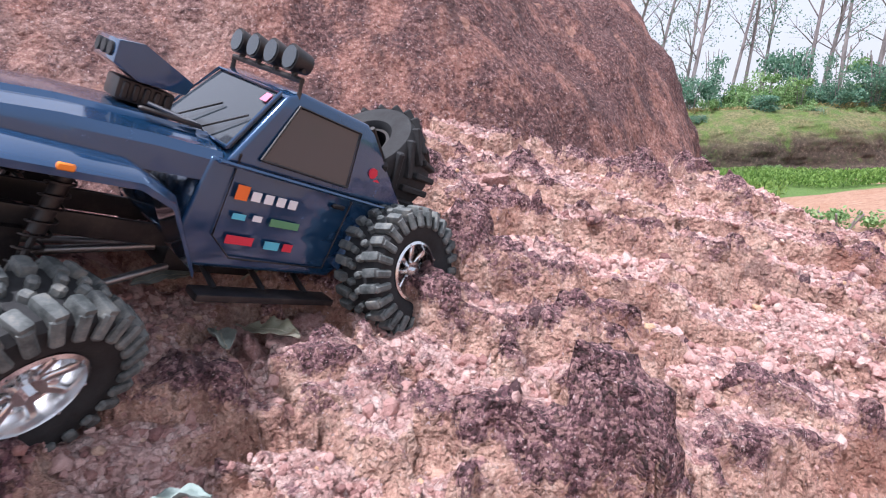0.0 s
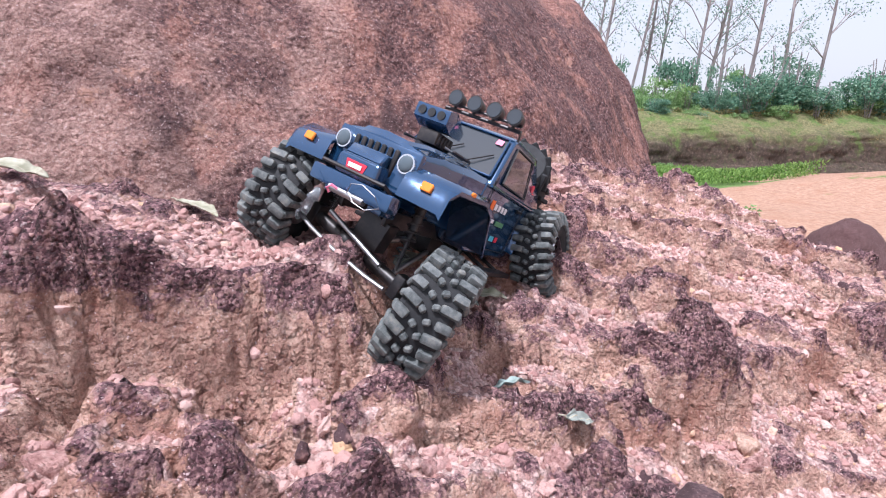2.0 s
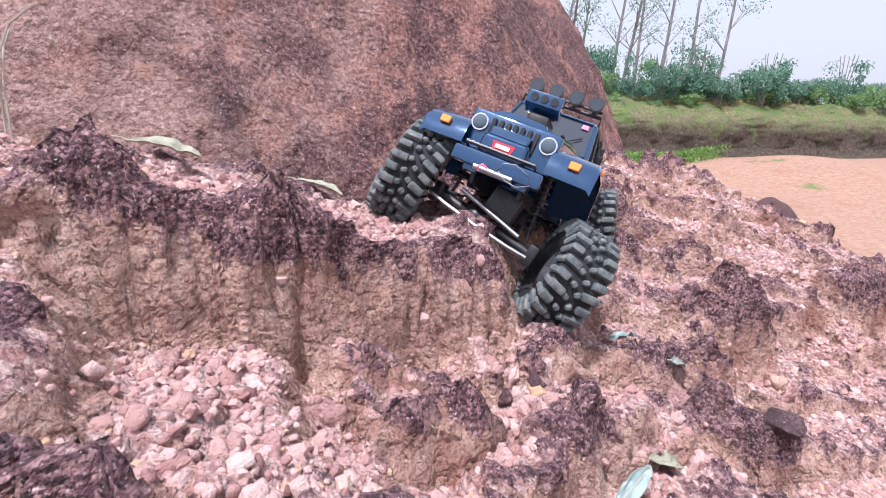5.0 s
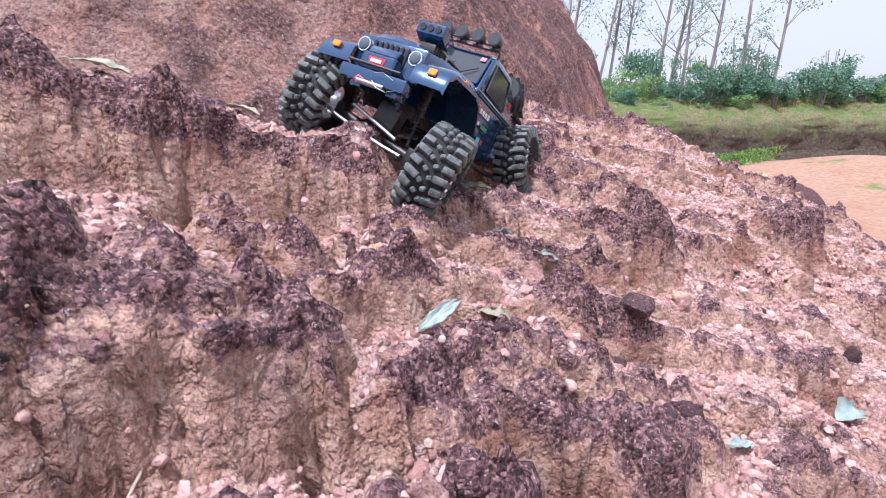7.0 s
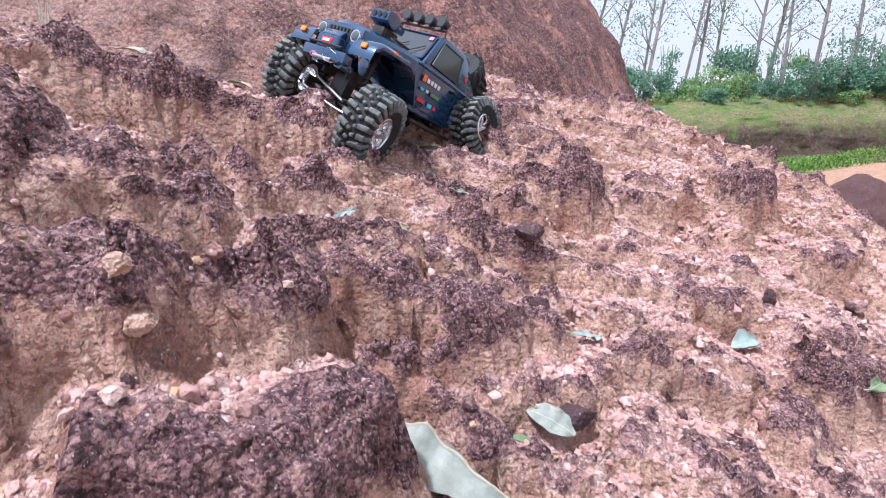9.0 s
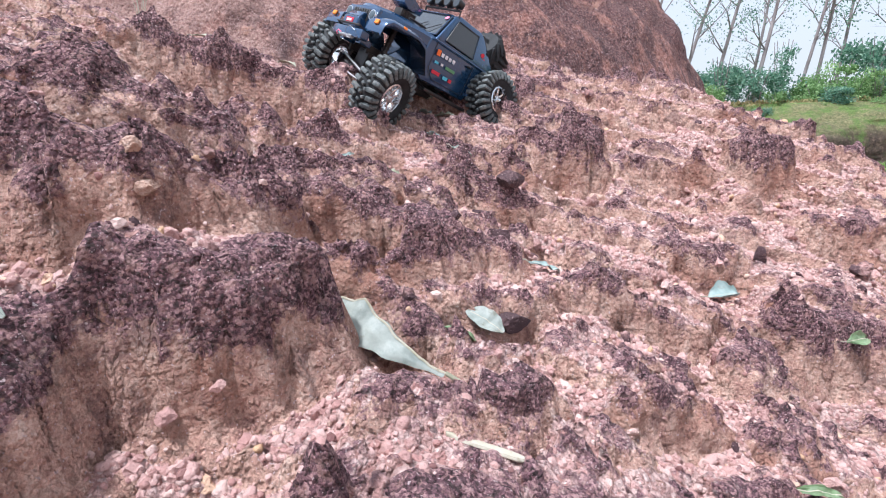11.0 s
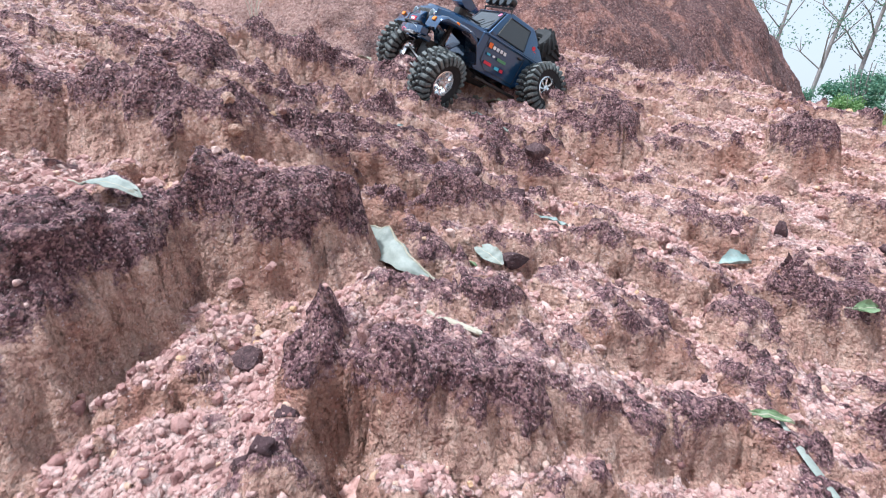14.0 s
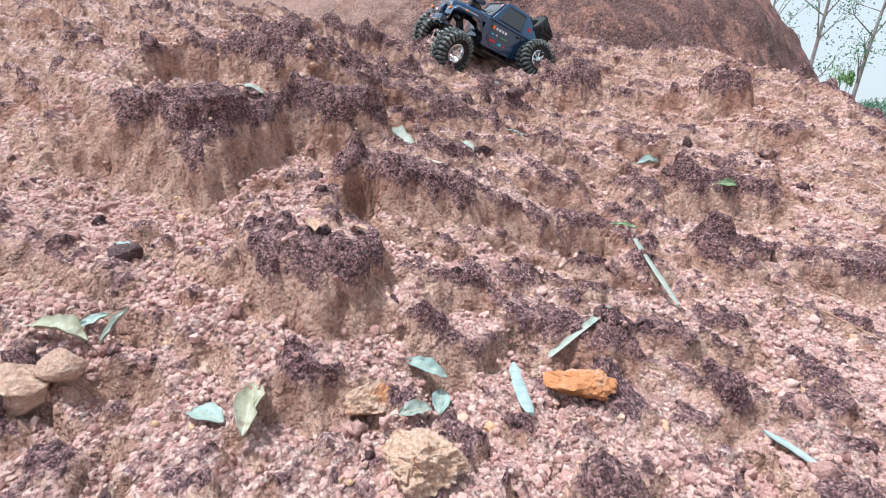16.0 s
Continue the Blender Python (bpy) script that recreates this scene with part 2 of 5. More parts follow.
HOLLOWS = (
    (-0.150, -0.175, 0.050, 0.030, 25, -0.075, 5), (-0.100, -0.290, 0.075, 0.045, -15, -0.045, 5), (-0.465, 0.035, 0.035, 0.030, 0, -0.05, 5), (0.148, 0.205, 0.030, 0.022, 20, -0.05, 5), (-0.345, -0.215, 0.030, 0.028, 0, -0.045, 5))


def base(x, y):
    """The broad lie of the hillside."""
    x0, y0 = x, y
    shelf = 0.36 + 0.66 * smooth(-0.50, 0.10, x)
    x, y = np.clip(x, -1.0, 0.95), np.clip(y, -1.02, shelf)
    z = 1.573 + y * (0.376 + y * (0.152 + y * (0.026 - 0.160 * y))) + x * (-0.480 + y * (0.368 + y * (0.145 - 0.388 * y)))
    z = z + x * x * (0.036 + y * (0.042 + 0.032 * y)) + x ** 3 * (0.077 - 0.162 * y) - 0.003 * x ** 4
    z = z + 0.28 * np.clip(-1.0 - x0, 0, 1.2) - 0.50 * np.clip(x0 - 0.95, 0, 1.6) - 0.42 * np.clip(-1.02 - y0, 0, 2.5) + 0.12 * np.clip(y0 - shelf, 0, 1.2)
    return z


def step_up(x, y, ax, ay, bx, by, h):
    """A step on the line a to b: a raised lip behind it, a hollow before it, both fading into the slope."""
    ln = math.hypot(bx - ax, by - ay)
    ux, uy = (bx - ax) / ln, (by - ay) / ln
    u, v = (x - ax) * ux + (y - ay) * uy, (y - ay) * ux - (x - ax) * uy
    ends = smooth(-0.030, 0.025, u) * smooth(ln + 0.030, ln - 0.025, u)
    return h * (smooth(-0.016, 0.012, v) - 0.5) * np.clip(1 - np.abs(v) / (1.7 * h + 0.02), 0, 1) * ends * 1.08


def slope(x, y):
    """Height of the hillside at x, y, before its fine roughness."""
    p = np.stack([x, y, np.zeros_like(x)], 1)
    wx, wy = fbm(p, 9, 4, 11), fbm(p, 9, 4, 12)
    X, Y = x + 0.022 * wx, y + 0.022 * wy
    XX, YY = X + 0.010 * fbm(p, 38, 3, 13), Y + 0.014 * fbm(p, 38, 3, 14)
    z = base(x, y) + 0.012 * fbm(p, 2.6, 3, 21) - 0.045 * np.exp(-(((x + 0.12) / 0.13) ** 2 + ((y - 0.38) / 0.11) ** 2)) - 0.03 * np.exp(-(((x - 0.30) / 0.12) ** 2 + ((y + 0.88) / 0.10) ** 2))
    z = z + 0.05 * np.exp(-(((x - 0.54) / 0.17) ** 2 + ((y - 0.92) / 0.17) ** 2))
    # small benches that run across the slope
    tread = 0
    *_, who = cells2(X * 0.75, Y * 1.15, 3.6, 33)
    *_, other = cells2(X * 0.8, Y * 1.2, 8.5, 34)
    vary = 0.62 + 0.75 * fbm(p, 1.9, 3, 36)
    for height, tilt, amp, wob, scale, lo, hi, seed, shift in ((0.060, 0.34, 0.85, 0.028, 2.1, 0.70, 0.90, 31, 0.75 * who + 0.35 * other), (0.028, 0.26, 0.90, 0.012, 5.5, 0.68, 0.90, 35, 0.9 * other)):
        lev = (z + wob * fbm(p, scale, 4, seed) + tilt * x) / height + shift
        k = np.floor(lev)
        f = lev - k
        z = z + (k + smooth(lo, hi, f) - lev + 0.5) * height * amp * np.clip(vary, 0.4, 1)
        tread = np.maximum(tread, smooth(0.06, 0.2, f) * smooth(0.8, 0.66, f)) if height > 0.05 else tread
    for row in UPPER_STEPS + RIGHT_STEPS + LOWER_STEPS:
        z = z + step_up(XX, YY, *row)
    # single lumps and hollows
    for cx, cy, rx, ry, turn, h, power in HOLLOWS + (
        (-0.055, -0.560, 0.032, 0.028, 20, 0.060, 9), (0.005, -0.600, 0.026, 0.045, 30, -0.055, 6), (-0.09, -0.36, 0.035, 0.03, 30, -0.03, 5), (0.20, 0.335, 0.050, 0.035, 5, 0.030, 8), (0.45, -0.055, 0.06, 0.04, 20, 0.035, 8), (0.66, -0.20, 0.06, 0.045, 25, 0.035, 8),
        (0.500, -0.575, 0.040, 0.035, 30, 0.035, 6), (0.425, -0.668, 0.050, 0.032, 25, -0.040, 6), (-0.075, -0.310, 0.095, 0.045, -16, -0.045, 5), (0.035, -0.210, 0.065, 0.045, 0, -0.032, 5)):
        z = z + h * block(XX, YY, cx, cy, rx, ry, turn, power)
    # flat-topped blocks
    for cx, cy, rx, ry, turn, top, gx, gy, power in (
        (-0.175, -0.64, 0.105, 0.165, 8, 1.372, -0.10, 0.25, 7), (-0.35, -0.91, 0.27, 0.130, 14, 1.325, -0.32, 0.25, 9), (-0.49, -0.615, 0.205, 0.172, 10, 1.600, -0.16, 0.10, 22), (0.050, -0.785, 0.112, 0.118, 32, 1.325, -0.08, 0.05, 12),
        (0.600, 0.462, 0.062, 0.060, 15, 1.695, -0.10, 0.10, 13), (-0.60, 0.31, 0.24, 0.17, 10, 1.930, -0.28, 0.10, 8), (0.30, -0.715, 0.060, 0.050, 40, 1.175, -0.1, 0.1, 8)):
        q = block(XX, YY, cx, cy, rx, ry, turn, power)
        z = z + (top + gx * (x - cx) + gy * (y - cy) + 0.010 * wx - z) * q
    # behind the upper ledge the ground drops to the foot of the boulder
    behind = np.clip(y - 0.36 - 0.42 * np.clip(x + 0.55, -1, 0) + 0.02 * wx, 0, 0.6)
    z = z - 1.3 * behind * smooth(0, 0.06, behind) * smooth(-0.27, -0.44, x)
    # broken lumps of hard crust, each at its own height
    d1 = 0
    for scale, h, share, seed, sharp in ((6.5, 0.022, 0.45, 41, 0.12), (12, 0.020, 0.35, 42, 0.14)):
        d1, d2, who = cells2(XX + 0.25 * (d1 if scale > 9 else 0) / scale, YY, scale, seed)
        lump = smooth(0.0, sharp, d2 - d1) * (0.75 + 0.25 * smooth(0.8, 0.1, d1))
        amount = np.where(who < share, (who / share) ** 0.7, 0)
        z = z + h * lump * amount * (1 - 0.4 * tread)
    # the hillside falls away behind its crest
    over = np.clip(0.90 * x + 0.60 * y - 1.12 + 0.05 * wx, 0, None)
    z = z - over * 0.9 * smooth(0, 0.35, over)
    return np.maximum(z, -0.3)


def knobs(x, y):
    """Rounded lumps of hard laterite bedded in the slope: their height and where they are."""
    p = np.stack([x, y, np.zeros_like(x)], 1)
    X, Y = x + 0.010 * fbm(p, 24, 3, 15), y + 0.010 * fbm(p, 24, 3, 16)
    many = 0.35 + 0.65 * smooth(-0.35, 0.25, fbm(p, 3.1, 3, 49))
    total, where = 0, 0
    for scale, h, share, seed in ((8.5, 0.030, 0.26, 45), (14, 0.024, 0.38, 46), (25, 0.015, 0.46, 47), (46, 0.009, 0.52, 48)):
        d1, d2, who = cells2(X, Y, scale, seed)
        k = who / share
        q = np.where(k < many, np.clip(1 - (d1 / (0.26 + 0.24 * k)) ** 2, 0, 1) ** 0.55, 0)
        total = total + h * (0.55 + 0.6 * k) * q
        where = np.maximum(where, q * (1 if scale < 30 else 0.6))
    return total, where


def blurred(a, r):
    """Mean over a square of 2 r + 1 cells."""
    for axis in (0, 1):
        c = np.cumsum(np.concatenate([np.repeat(a.take([0], axis), r + 1, axis), a, np.repeat(a.take([-1], axis), r, axis)], axis), axis)
        a = (c.take(range(2 * r + 1, c.shape[axis]), axis) - c.take(range(0, c.shape[axis] - 2 * r - 1), axis)) / (2 * r + 1)
    return a


STEP = 0.0055


def build_slope():
    xs, ys = np.arange(-1.95, 1.95, STEP), np.arange(-1.6, 2.25, STEP)
    gx, gy = np.meshgrid(xs, ys)
    x, y = gx.ravel(), gy.ravel()
    lump, knob = knobs(x, y)
    z = slope(x, y)
    uy, ux = np.gradient(blurred(z.reshape(gx.shape), 4), STEP)
    z = z + lump * (1 / (1 + 0.55 * (ux ** 2 + uy ** 2))).ravel()
    zz = z.reshape(gx.shape)
    wide, close = blurred(zz, 17), blurred(zz, 5)
    high, edge = (zz - wide).ravel(), (zz - close).ravel()
    dzy, dzx = np.gradient(blurred(zz, 1), STEP)
    nrm = np.stack([-dzx.ravel(), -dzy.ravel(), np.ones(x.size)], 1)
    nrm /= np.linalg.norm(nrm, axis=1)[:, None]
    p = np.stack([x, y, z], 1)
    steep = smooth(0.79, 0.54, nrm[:, 2])
    patch = fbm(p, 3.2, 4, 61)
    left = smooth(0.25, -0.3, x + 0.15 * y)
    broad = fbm(p, 1.6, 3, 63)
    crust = np.clip(0.31 + 13 * high + 9 * edge + 0.26 * patch + 0.30 * broad + 0.26 * fbm(p, 10, 4, 65) - 0.04 * left + 0.09 * smooth(0.2, 0.5, x) + 0.24 * knob - 0.13 * steep - 0.10 * smooth(0.25, 0.6, 0.5 * x + 0.7 * y) - 0.16 * smooth(-0.55, -0.85, y), 0, 1)
    deep = np.clip(0.45 - 14 * high + 0.3 * smooth(0.1, -0.4, patch), 0, 1)
    face = np.clip(steep * 1.0 + 0.25 * patch - 5 * edge, 0, 1)
    rough = 0.024 * fbm(p * np.array((1, 1, 1.1)), 16, 5, 71, 0.70) * (0.30 + 0.70 * steep) + 0.005 * fbm(p, 70, 3, 75, 0.7)
    p = p + nrm * rough[:, None]
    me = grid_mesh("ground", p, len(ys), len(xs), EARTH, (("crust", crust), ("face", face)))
    ob = tagged(new("ground", me), "steep slope of pink crumbly laterite with dark crusted ledges", "ground", kind="structure")
    return ob, deep.reshape(gx.shape), crust.reshape(gx.shape), steep.reshape(gx.shape), p[:, 2].reshape(gx.shape), xs, ys


GROUND, DEEP, CRUSTED, STEEP, TOP, XS, YS = build_slope()


def lookup(grid, x, y):
    i = np.clip(np.round((y - YS[0]) / STEP).astype(int), 0, len(YS) - 1)
    j = np.clip(np.round((x - XS[0]) / STEP).astype(int), 0, len(XS) - 1)
    return grid[i, j]


def resting(x, y):
    """Height of the finished ground at one place."""
    return float(lookup(TOP, np.array([x]), np.array([y]))[0])


def build_boulder(name, centre, radii, label, lon, lat, seed, mat=BOULDER, rough=1.0, hump=0.0):
    a = np.linspace(radians(lon[0]), radians(lon[1]), lon[2])
    if lon[1] - lon[0] < 359:  # a coarser far side closes it
        a = np.concatenate([a, np.linspace(radians(lon[1] + 1), radians(lon[0] + 360), 90)])
    e = np.linspace(radians(lat[0]), radians(lat[1]), lat[2])
    ga, ge = np.meshgrid(a, e)
    d = np.stack([np.cos(ga) * np.cos(ge), np.sin(ga) * np.cos(ge), np.sin(ge)], -1).reshape(-1, 3)
    p = d * np.array(radii)
    p[:, 2] *= 1 + hump * smooth(-0.08, -0.62, d[:, 0])
    n = d / np.array(radii)
    n /= np.linalg.norm(n, axis=1)[:, None]
    s = min(radii)
    flute = fbm(p * np.array((1, 1, 0.35)), 1.6 * 2.1 / s, 4, seed)
    h = 0.10 * s / 2.1 * flute + rough * (0.034 * fbm(p, 4.5, 4, seed + 5) + 0.008 * fbm(p, 28, 4, seed + 9, 0.65))
    p = p + n * h[:, None] + np.array(centre)
    ob = new(name, grid_mesh(name, p, lat[2], len(a), mat))
    return tagged(ob, label, "boulder")


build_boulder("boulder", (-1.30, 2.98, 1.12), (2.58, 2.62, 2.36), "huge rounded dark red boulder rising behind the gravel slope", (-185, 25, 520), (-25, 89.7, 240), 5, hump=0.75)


# ---- loose gravel and stones ----
def stone_verts(seed, level):
    """A lumpy angular stone of unit size: vertices and triangles."""
    bm = bmesh.new()
    bmesh.ops.create_icosphere(bm, subdivisions=level, radius=1)
    r = random.Random(seed)
    off = Vector((r.uniform(0, 50), r.uniform(0, 50), r.uniform(0, 50)))
    cuts = [(Vector((r.gauss(0, 1), r.gauss(0, 1), r.gauss(0, 1))).normalized(), r.uniform(0.45, 0.8)) for _ in range(5)]
    for v in bm.verts:
        d = v.co.copy()
        k = 1 + 0.30 * noise.noise(d * 1.3 + off) + 0.42 * noise.noise(d * 2.7 + off) + 0.30 * noise.noise(d * 5.3 + off)
        v.co = d * k
        for nr, lim in cuts:
            h = v.co.dot(nr)
            if h > lim:
                v.co -= nr * (h - lim) * 0.95
        v.co *= 1 + r.uniform(-0.14, 0.14)
    bmesh.ops.triangulate(bm, faces=bm.faces)
    bm.verts.index_update()
    out = np.array([v.co for v in bm.verts]), np.array([[v.index for v in f.verts] for f in bm.faces])
    bm.free()
    return out


def build_stone(seed, level):
    sv, st = stone_verts(seed, level)
    me = bpy.data.meshes.new("stone")
    me.from_pydata(sv.tolist(), [], st.tolist())
    me.polygons.foreach_set("use_smooth", np.ones(len(me.polygons), bool))
    me.materials.append(CLOD)
    return me


def gravel_material():
    m = material("loose_gravel", 0.92)
    n = Nodes(m)
    g = n.t.nodes.new("ShaderNodeNewGeometry")
    c = n.ramp(g.outputs["Random Per Island"], [(0.0, (0.24, 0.115, 0.110)), (0.10, (0.50, 0.275, 0.25)), (0.45, (0.65, 0.405, 0.37)), (0.8, (0.75, 0.505, 0.465)), (0.95, (0.80, 0.585, 0.525)), (1.0, (0.74, 0.48, 0.29))])
    fine = n.noise(190, 4, 0.65)
    c = n.mix(n.step(fine, 0.62, 0.8), c, (0.74, 0.54, 0.50))
    c = n.mix(n.math("MULTIPLY", n.step(fine, 0.42, 0.25), 0.6), c, (0.22, 0.10, 0.09))
    n.color(c)
    n.bump(n.noise(300, 4, 0.75), 0.9, 0.006)
    return m


def stone_material(name, dark, mid, light, crust):
    m = material(name, 0.92)
    n = Nodes(m)
    o = n.t.nodes.new("ShaderNodeObjectInfo")
    at = n.t.nodes.new("ShaderNodeNewGeometry").outputs["Position"]
    fine = n.noise(150, 5, 0.72, at)
    c = n.ramp(fine, [(0.3, dark), (0.5, mid), (0.7, light)])
    k = n.math("ADD", n.math("MULTIPLY", o.outputs["Random"], 0.55), n.noise(22, 4, 0.6, at))
    c = n.mix(n.step(k, 0.78, 0.94), c, crust)
    c = n.mix(n.math("MULTIPLY", n.step(n.noise(330, 2, 0.5, at), 0.66, 0.70), 0.6), c, (0.62, 0.46, 0.44))
    n.color(c)
    g = n.bump(n.noise(520, 3, 0.7, at), 0.6, 0.004)
    n.bump(fine, 0.9, 0.010, g)
    return m


GRAVEL = gravel_material()
CLOD = stone_material("earth_clod", (0.26, 0.115, 0.105), (0.56, 0.325, 0.295), (0.72, 0.49, 0.45), (0.11, 0.060, 0.068))
rng = np.random.default_rng(7)


def scatter(name, count, lo, hi, kinds, keep, label, area):
    """Thousands of stones lying on the ground, joined into one mesh."""
    x0, x1, y0, y1 = area
    x, y = rng.uniform(x0, x1, count * 7), rng.uniform(y0, y1, count * 7)
    ok = rng.uniform(0, 1, x.size) < keep(x, y)
    x, y = x[ok][:count], y[ok][:count]
    k = len(x)
    size = lo * (hi / lo) ** (rng.uniform(0, 1, k) ** 2.2)
    z = lookup(TOP, x, y) + size * rng.uniform(-0.45, 0.25, k)
    V, T, base = [], [], 0
    which = rng.integers(0, len(kinds), k)
    for w, (sv, st) in enumerate(kinds):
        sel = np.nonzero(which == w)[0]
        q = rng.normal(size=(len(sel), 4))
        q /= np.linalg.norm(q, axis=1)[:, None]
        a, b, c, d = q.T
        R = np.stack([1 - 2 * (c * c + d * d), 2 * (b * c - a * d), 2 * (b * d + a * c), 2 * (b * c + a * d), 1 - 2 * (b * b + d * d), 2 * (c * d - a * b),
                      2 * (b * d - a * c), 2 * (c * d + a * b), 1 - 2 * (b * b + c * c)], 1).reshape(-1, 3, 3)
        sc = size[sel, None, None] * rng.uniform(0.7, 1.2, (len(sel), 1, 3))
        v = np.einsum("nij,nvj->nvi", R, sv[None] * sc) + np.stack([x[sel], y[sel], z[sel]], 1)[:, None]
        V.append(v.reshape(-1, 3))
        T.append((st[None] + (base + np.arange(len(sel)) * len(sv))[:, None, None]).reshape(-1, 3))
        base += len(sel) * len(sv)
    V, T = np.concatenate(V), np.concatenate(T)
    me = bpy.data.meshes.new(name)
    me.vertices.add(len(V))
    me.vertices.foreach_set("co", V.astype(np.float32).ravel())
    me.loops.add(T.size)
    me.loops.foreach_set("vertex_index", T.astype(np.int32).ravel())
    me.polygons.add(len(T))
    me.polygons.foreach_set("loop_start", np.arange(0, T.size, 3, dtype=np.int32))
    me.update(calc_edges=True)
    me.polygons.foreach_set("use_smooth", np.arange(len(T)) // len(kinds[0][1]) % 2 == 0)
    me.materials.append(GRAVEL)
    return tagged(new(name, me), label, "gravel", kind="stuff")


def loose(x, y):
    """Share of crumbs that come to lie at a place: most in the hollows, none on crust and risers."""
    c, s, d = lookup(CRUSTED, x, y), lookup(STEEP, x, y), lookup(DEEP, x, y)
    drift = fbm(np.stack([x, y, 0 * x], 1), 5, 3, 151)
    return np.clip(np.clip(1.35 - 2.0 * c, 0, 1) * (1 - 0.95 * s) * (0.25 + 1.3 * d) * (0.75 + 0.9 * drift), 0.012, 1)


small = [stone_verts(s, 1) for s in range(6)]
coarse = [stone_verts(20 + s, 2) for s in range(5)]
scatter("gravel", 46000, 0.0022, 0.0064, small, loose, "loose pink gravel lying in the hollows of the slope", (-0.9, 1.0, -1.25, 0.95))
scatter("coarse_gravel", 12000, 0.0038, 0.0100, coarse, loose, "coarse pink and brown crumbs of laterite", (-0.72, 0.9, -1.2, 0.75))


def lay_stones():
    """The clods that can be told apart, as pieces of the ground."""
    kinds = [build_stone(60 + k, 3) for k in range(10)]
    r = random.Random(5)
    made = 0
    while made < 280:
        x, y = r.uniform(-0.75, 0.95), r.uniform(-1.15, 0.85)
        if lookup(STEEP, np.array([x]), np.array([y]))[0] > 0.5:
            continue
        s = 0.008 * (2.8 ** (r.random() ** 2.2))
        ob = new("stone", kinds[made % 10])
        ob.matrix_world = Matrix.LocRotScale((x, y, resting(x, y) + s * r.uniform(-0.35, 0.1)), Euler((r.uniform(0, 6), r.uniform(0, 6), r.uniform(0, 6))), (s * r.uniform(0.8, 1.4), s * r.uniform(0.7, 1.1), s * r.uniform(0.6, 1.0)))
        ob.parent = GROUND
        made += 1


lay_stones()

# ---- the toy car ----
PAINT = material("dark_blue_paint", 0.16, 0.5)
PAINT.node_tree.nodes["Principled BSDF"].inputs["Coat Weight"].default_value = 1.0
PAINT.node_tree.nodes["Principled BSDF"].inputs["Coat Roughness"].default_value = 0.05
n = Nodes(PAINT)
n.color(n.mix(n.step(n.noise(60, 5, 0.7), 0.60, 0.80), (0.017, 0.066, 0.155), (0.045, 0.085, 0.130)))
n.link(n.ramp(n.noise(35, 5, 0.7), [(0.4, (0.07,) * 3), (0.75, (0.32,) * 3)]), n.b.inputs["Roughness"])
GLASS = material("tinted_window", 0.08, 0.0, (0.035, 0.045, 0.055))
GLASS.node_tree.nodes["Principled BSDF"].inputs["Coat Weight"].default_value = 0.6
RUBBER = material("dusty_rubber", 0.78)
n = Nodes(RUBBER)
n.color(n.ramp(n.noise(45, 6, 0.7), [(0.35, (0.008, 0.009, 0.011)), (0.64, (0.020, 0.023, 0.026)), (0.85, (0.09, 0.07, 0.06))]))
n.bump(n.noise(400, 3, 0.6), 0.25, 0.001)
LUG = material("worn_tread", 0.7)
n = Nodes(LUG)
n.color(n.ramp(n.noise(70, 5, 0.7), [(0.35, (0.045, 0.056, 0.058)), (0.55, (0.125, 0.142, 0.142)), (0.78, (0.27, 0.26, 0.225))]))
n.bump(n.noise(350, 3, 0.6), 0.25, 0.001)
CHROME = material("brushed_alloy", 0.22, 1.0, (0.72, 0.74, 0.76))
STEEL = material("bare_steel", 0.45, 1.0, (0.36, 0.37, 0.38))
PLASTIC = material("black_plastic", 0.42, 0.0, (0.014, 0.014, 0.016))
n = Nodes(PLASTIC)
n.color(n.ramp(n.noise(50, 5, 0.7), [(0.45, (0.008, 0.008, 0.010)), (0.8, (0.05, 0.040, 0.036))]))
LENS = material("clear_lens", 0.05, 0.0, (0.09, 0.12, 0.14))
LENS.node_tree.nodes["Principled BSDF"].inputs["Specular IOR Level"].default_value = 0.2
AMBER = material("amber_lens", 0.2, 0.0, (0.85, 0.25, 0.03))
RED = material("red_sticker", 0.35, 0.0, (0.62, 0.03, 0.06))
WHITE = material("white_sticker", 0.35, 0.0, (0.75, 0.77, 0.8))
ORANGE = material("orange_sticker", 0.35, 0.0, (0.85, 0.18, 0.03))
GREEN = material("green_sticker", 0.35, 0.0, (0.10, 0.28, 0.14))
CYAN = material("cyan_sticker", 0.35, 0.0, (0.10, 0.50, 0.66))
PINKS = material("pink_sticker", 0.35, 0.0, (0.85, 0.22, 0.35))
BLUE = material("blue_anodised", 0.3, 0.6, (0.03, 0.10, 0.5))


def part(name, bm, mat, parent, label="", smooth_angle=40, mats=None):
    me = bpy.data.meshes.new(name)
    bmesh.ops.recalc_face_normals(bm, faces=bm.faces)
    bm.to_mesh(me)
    bm.free()
    for m in (mats or [mat]):
        me.materials.append(m)
    me.polygons.foreach_set("use_smooth", np.ones(len(me.polygons), bool))
    me.set_sharp_from_angle(angle=radians(smooth_angle))
    ob = new(name, me)
    ob.parent = parent
    return tagged(ob, label)


def box(bm, size, m=Matrix(), bevel=0.0, seg=2):
    made = bmesh.ops.create_cube(bm, size=1, matrix=m @ Matrix.Diagonal((*size, 1)))["verts"]
    if bevel:
        edges = {e for v in made for e in v.link_edges}
        bmesh.ops.bevel(bm, geom=list(edges), offset=bevel, segments=seg, affect="EDGES", profile=0.6)
    return bm


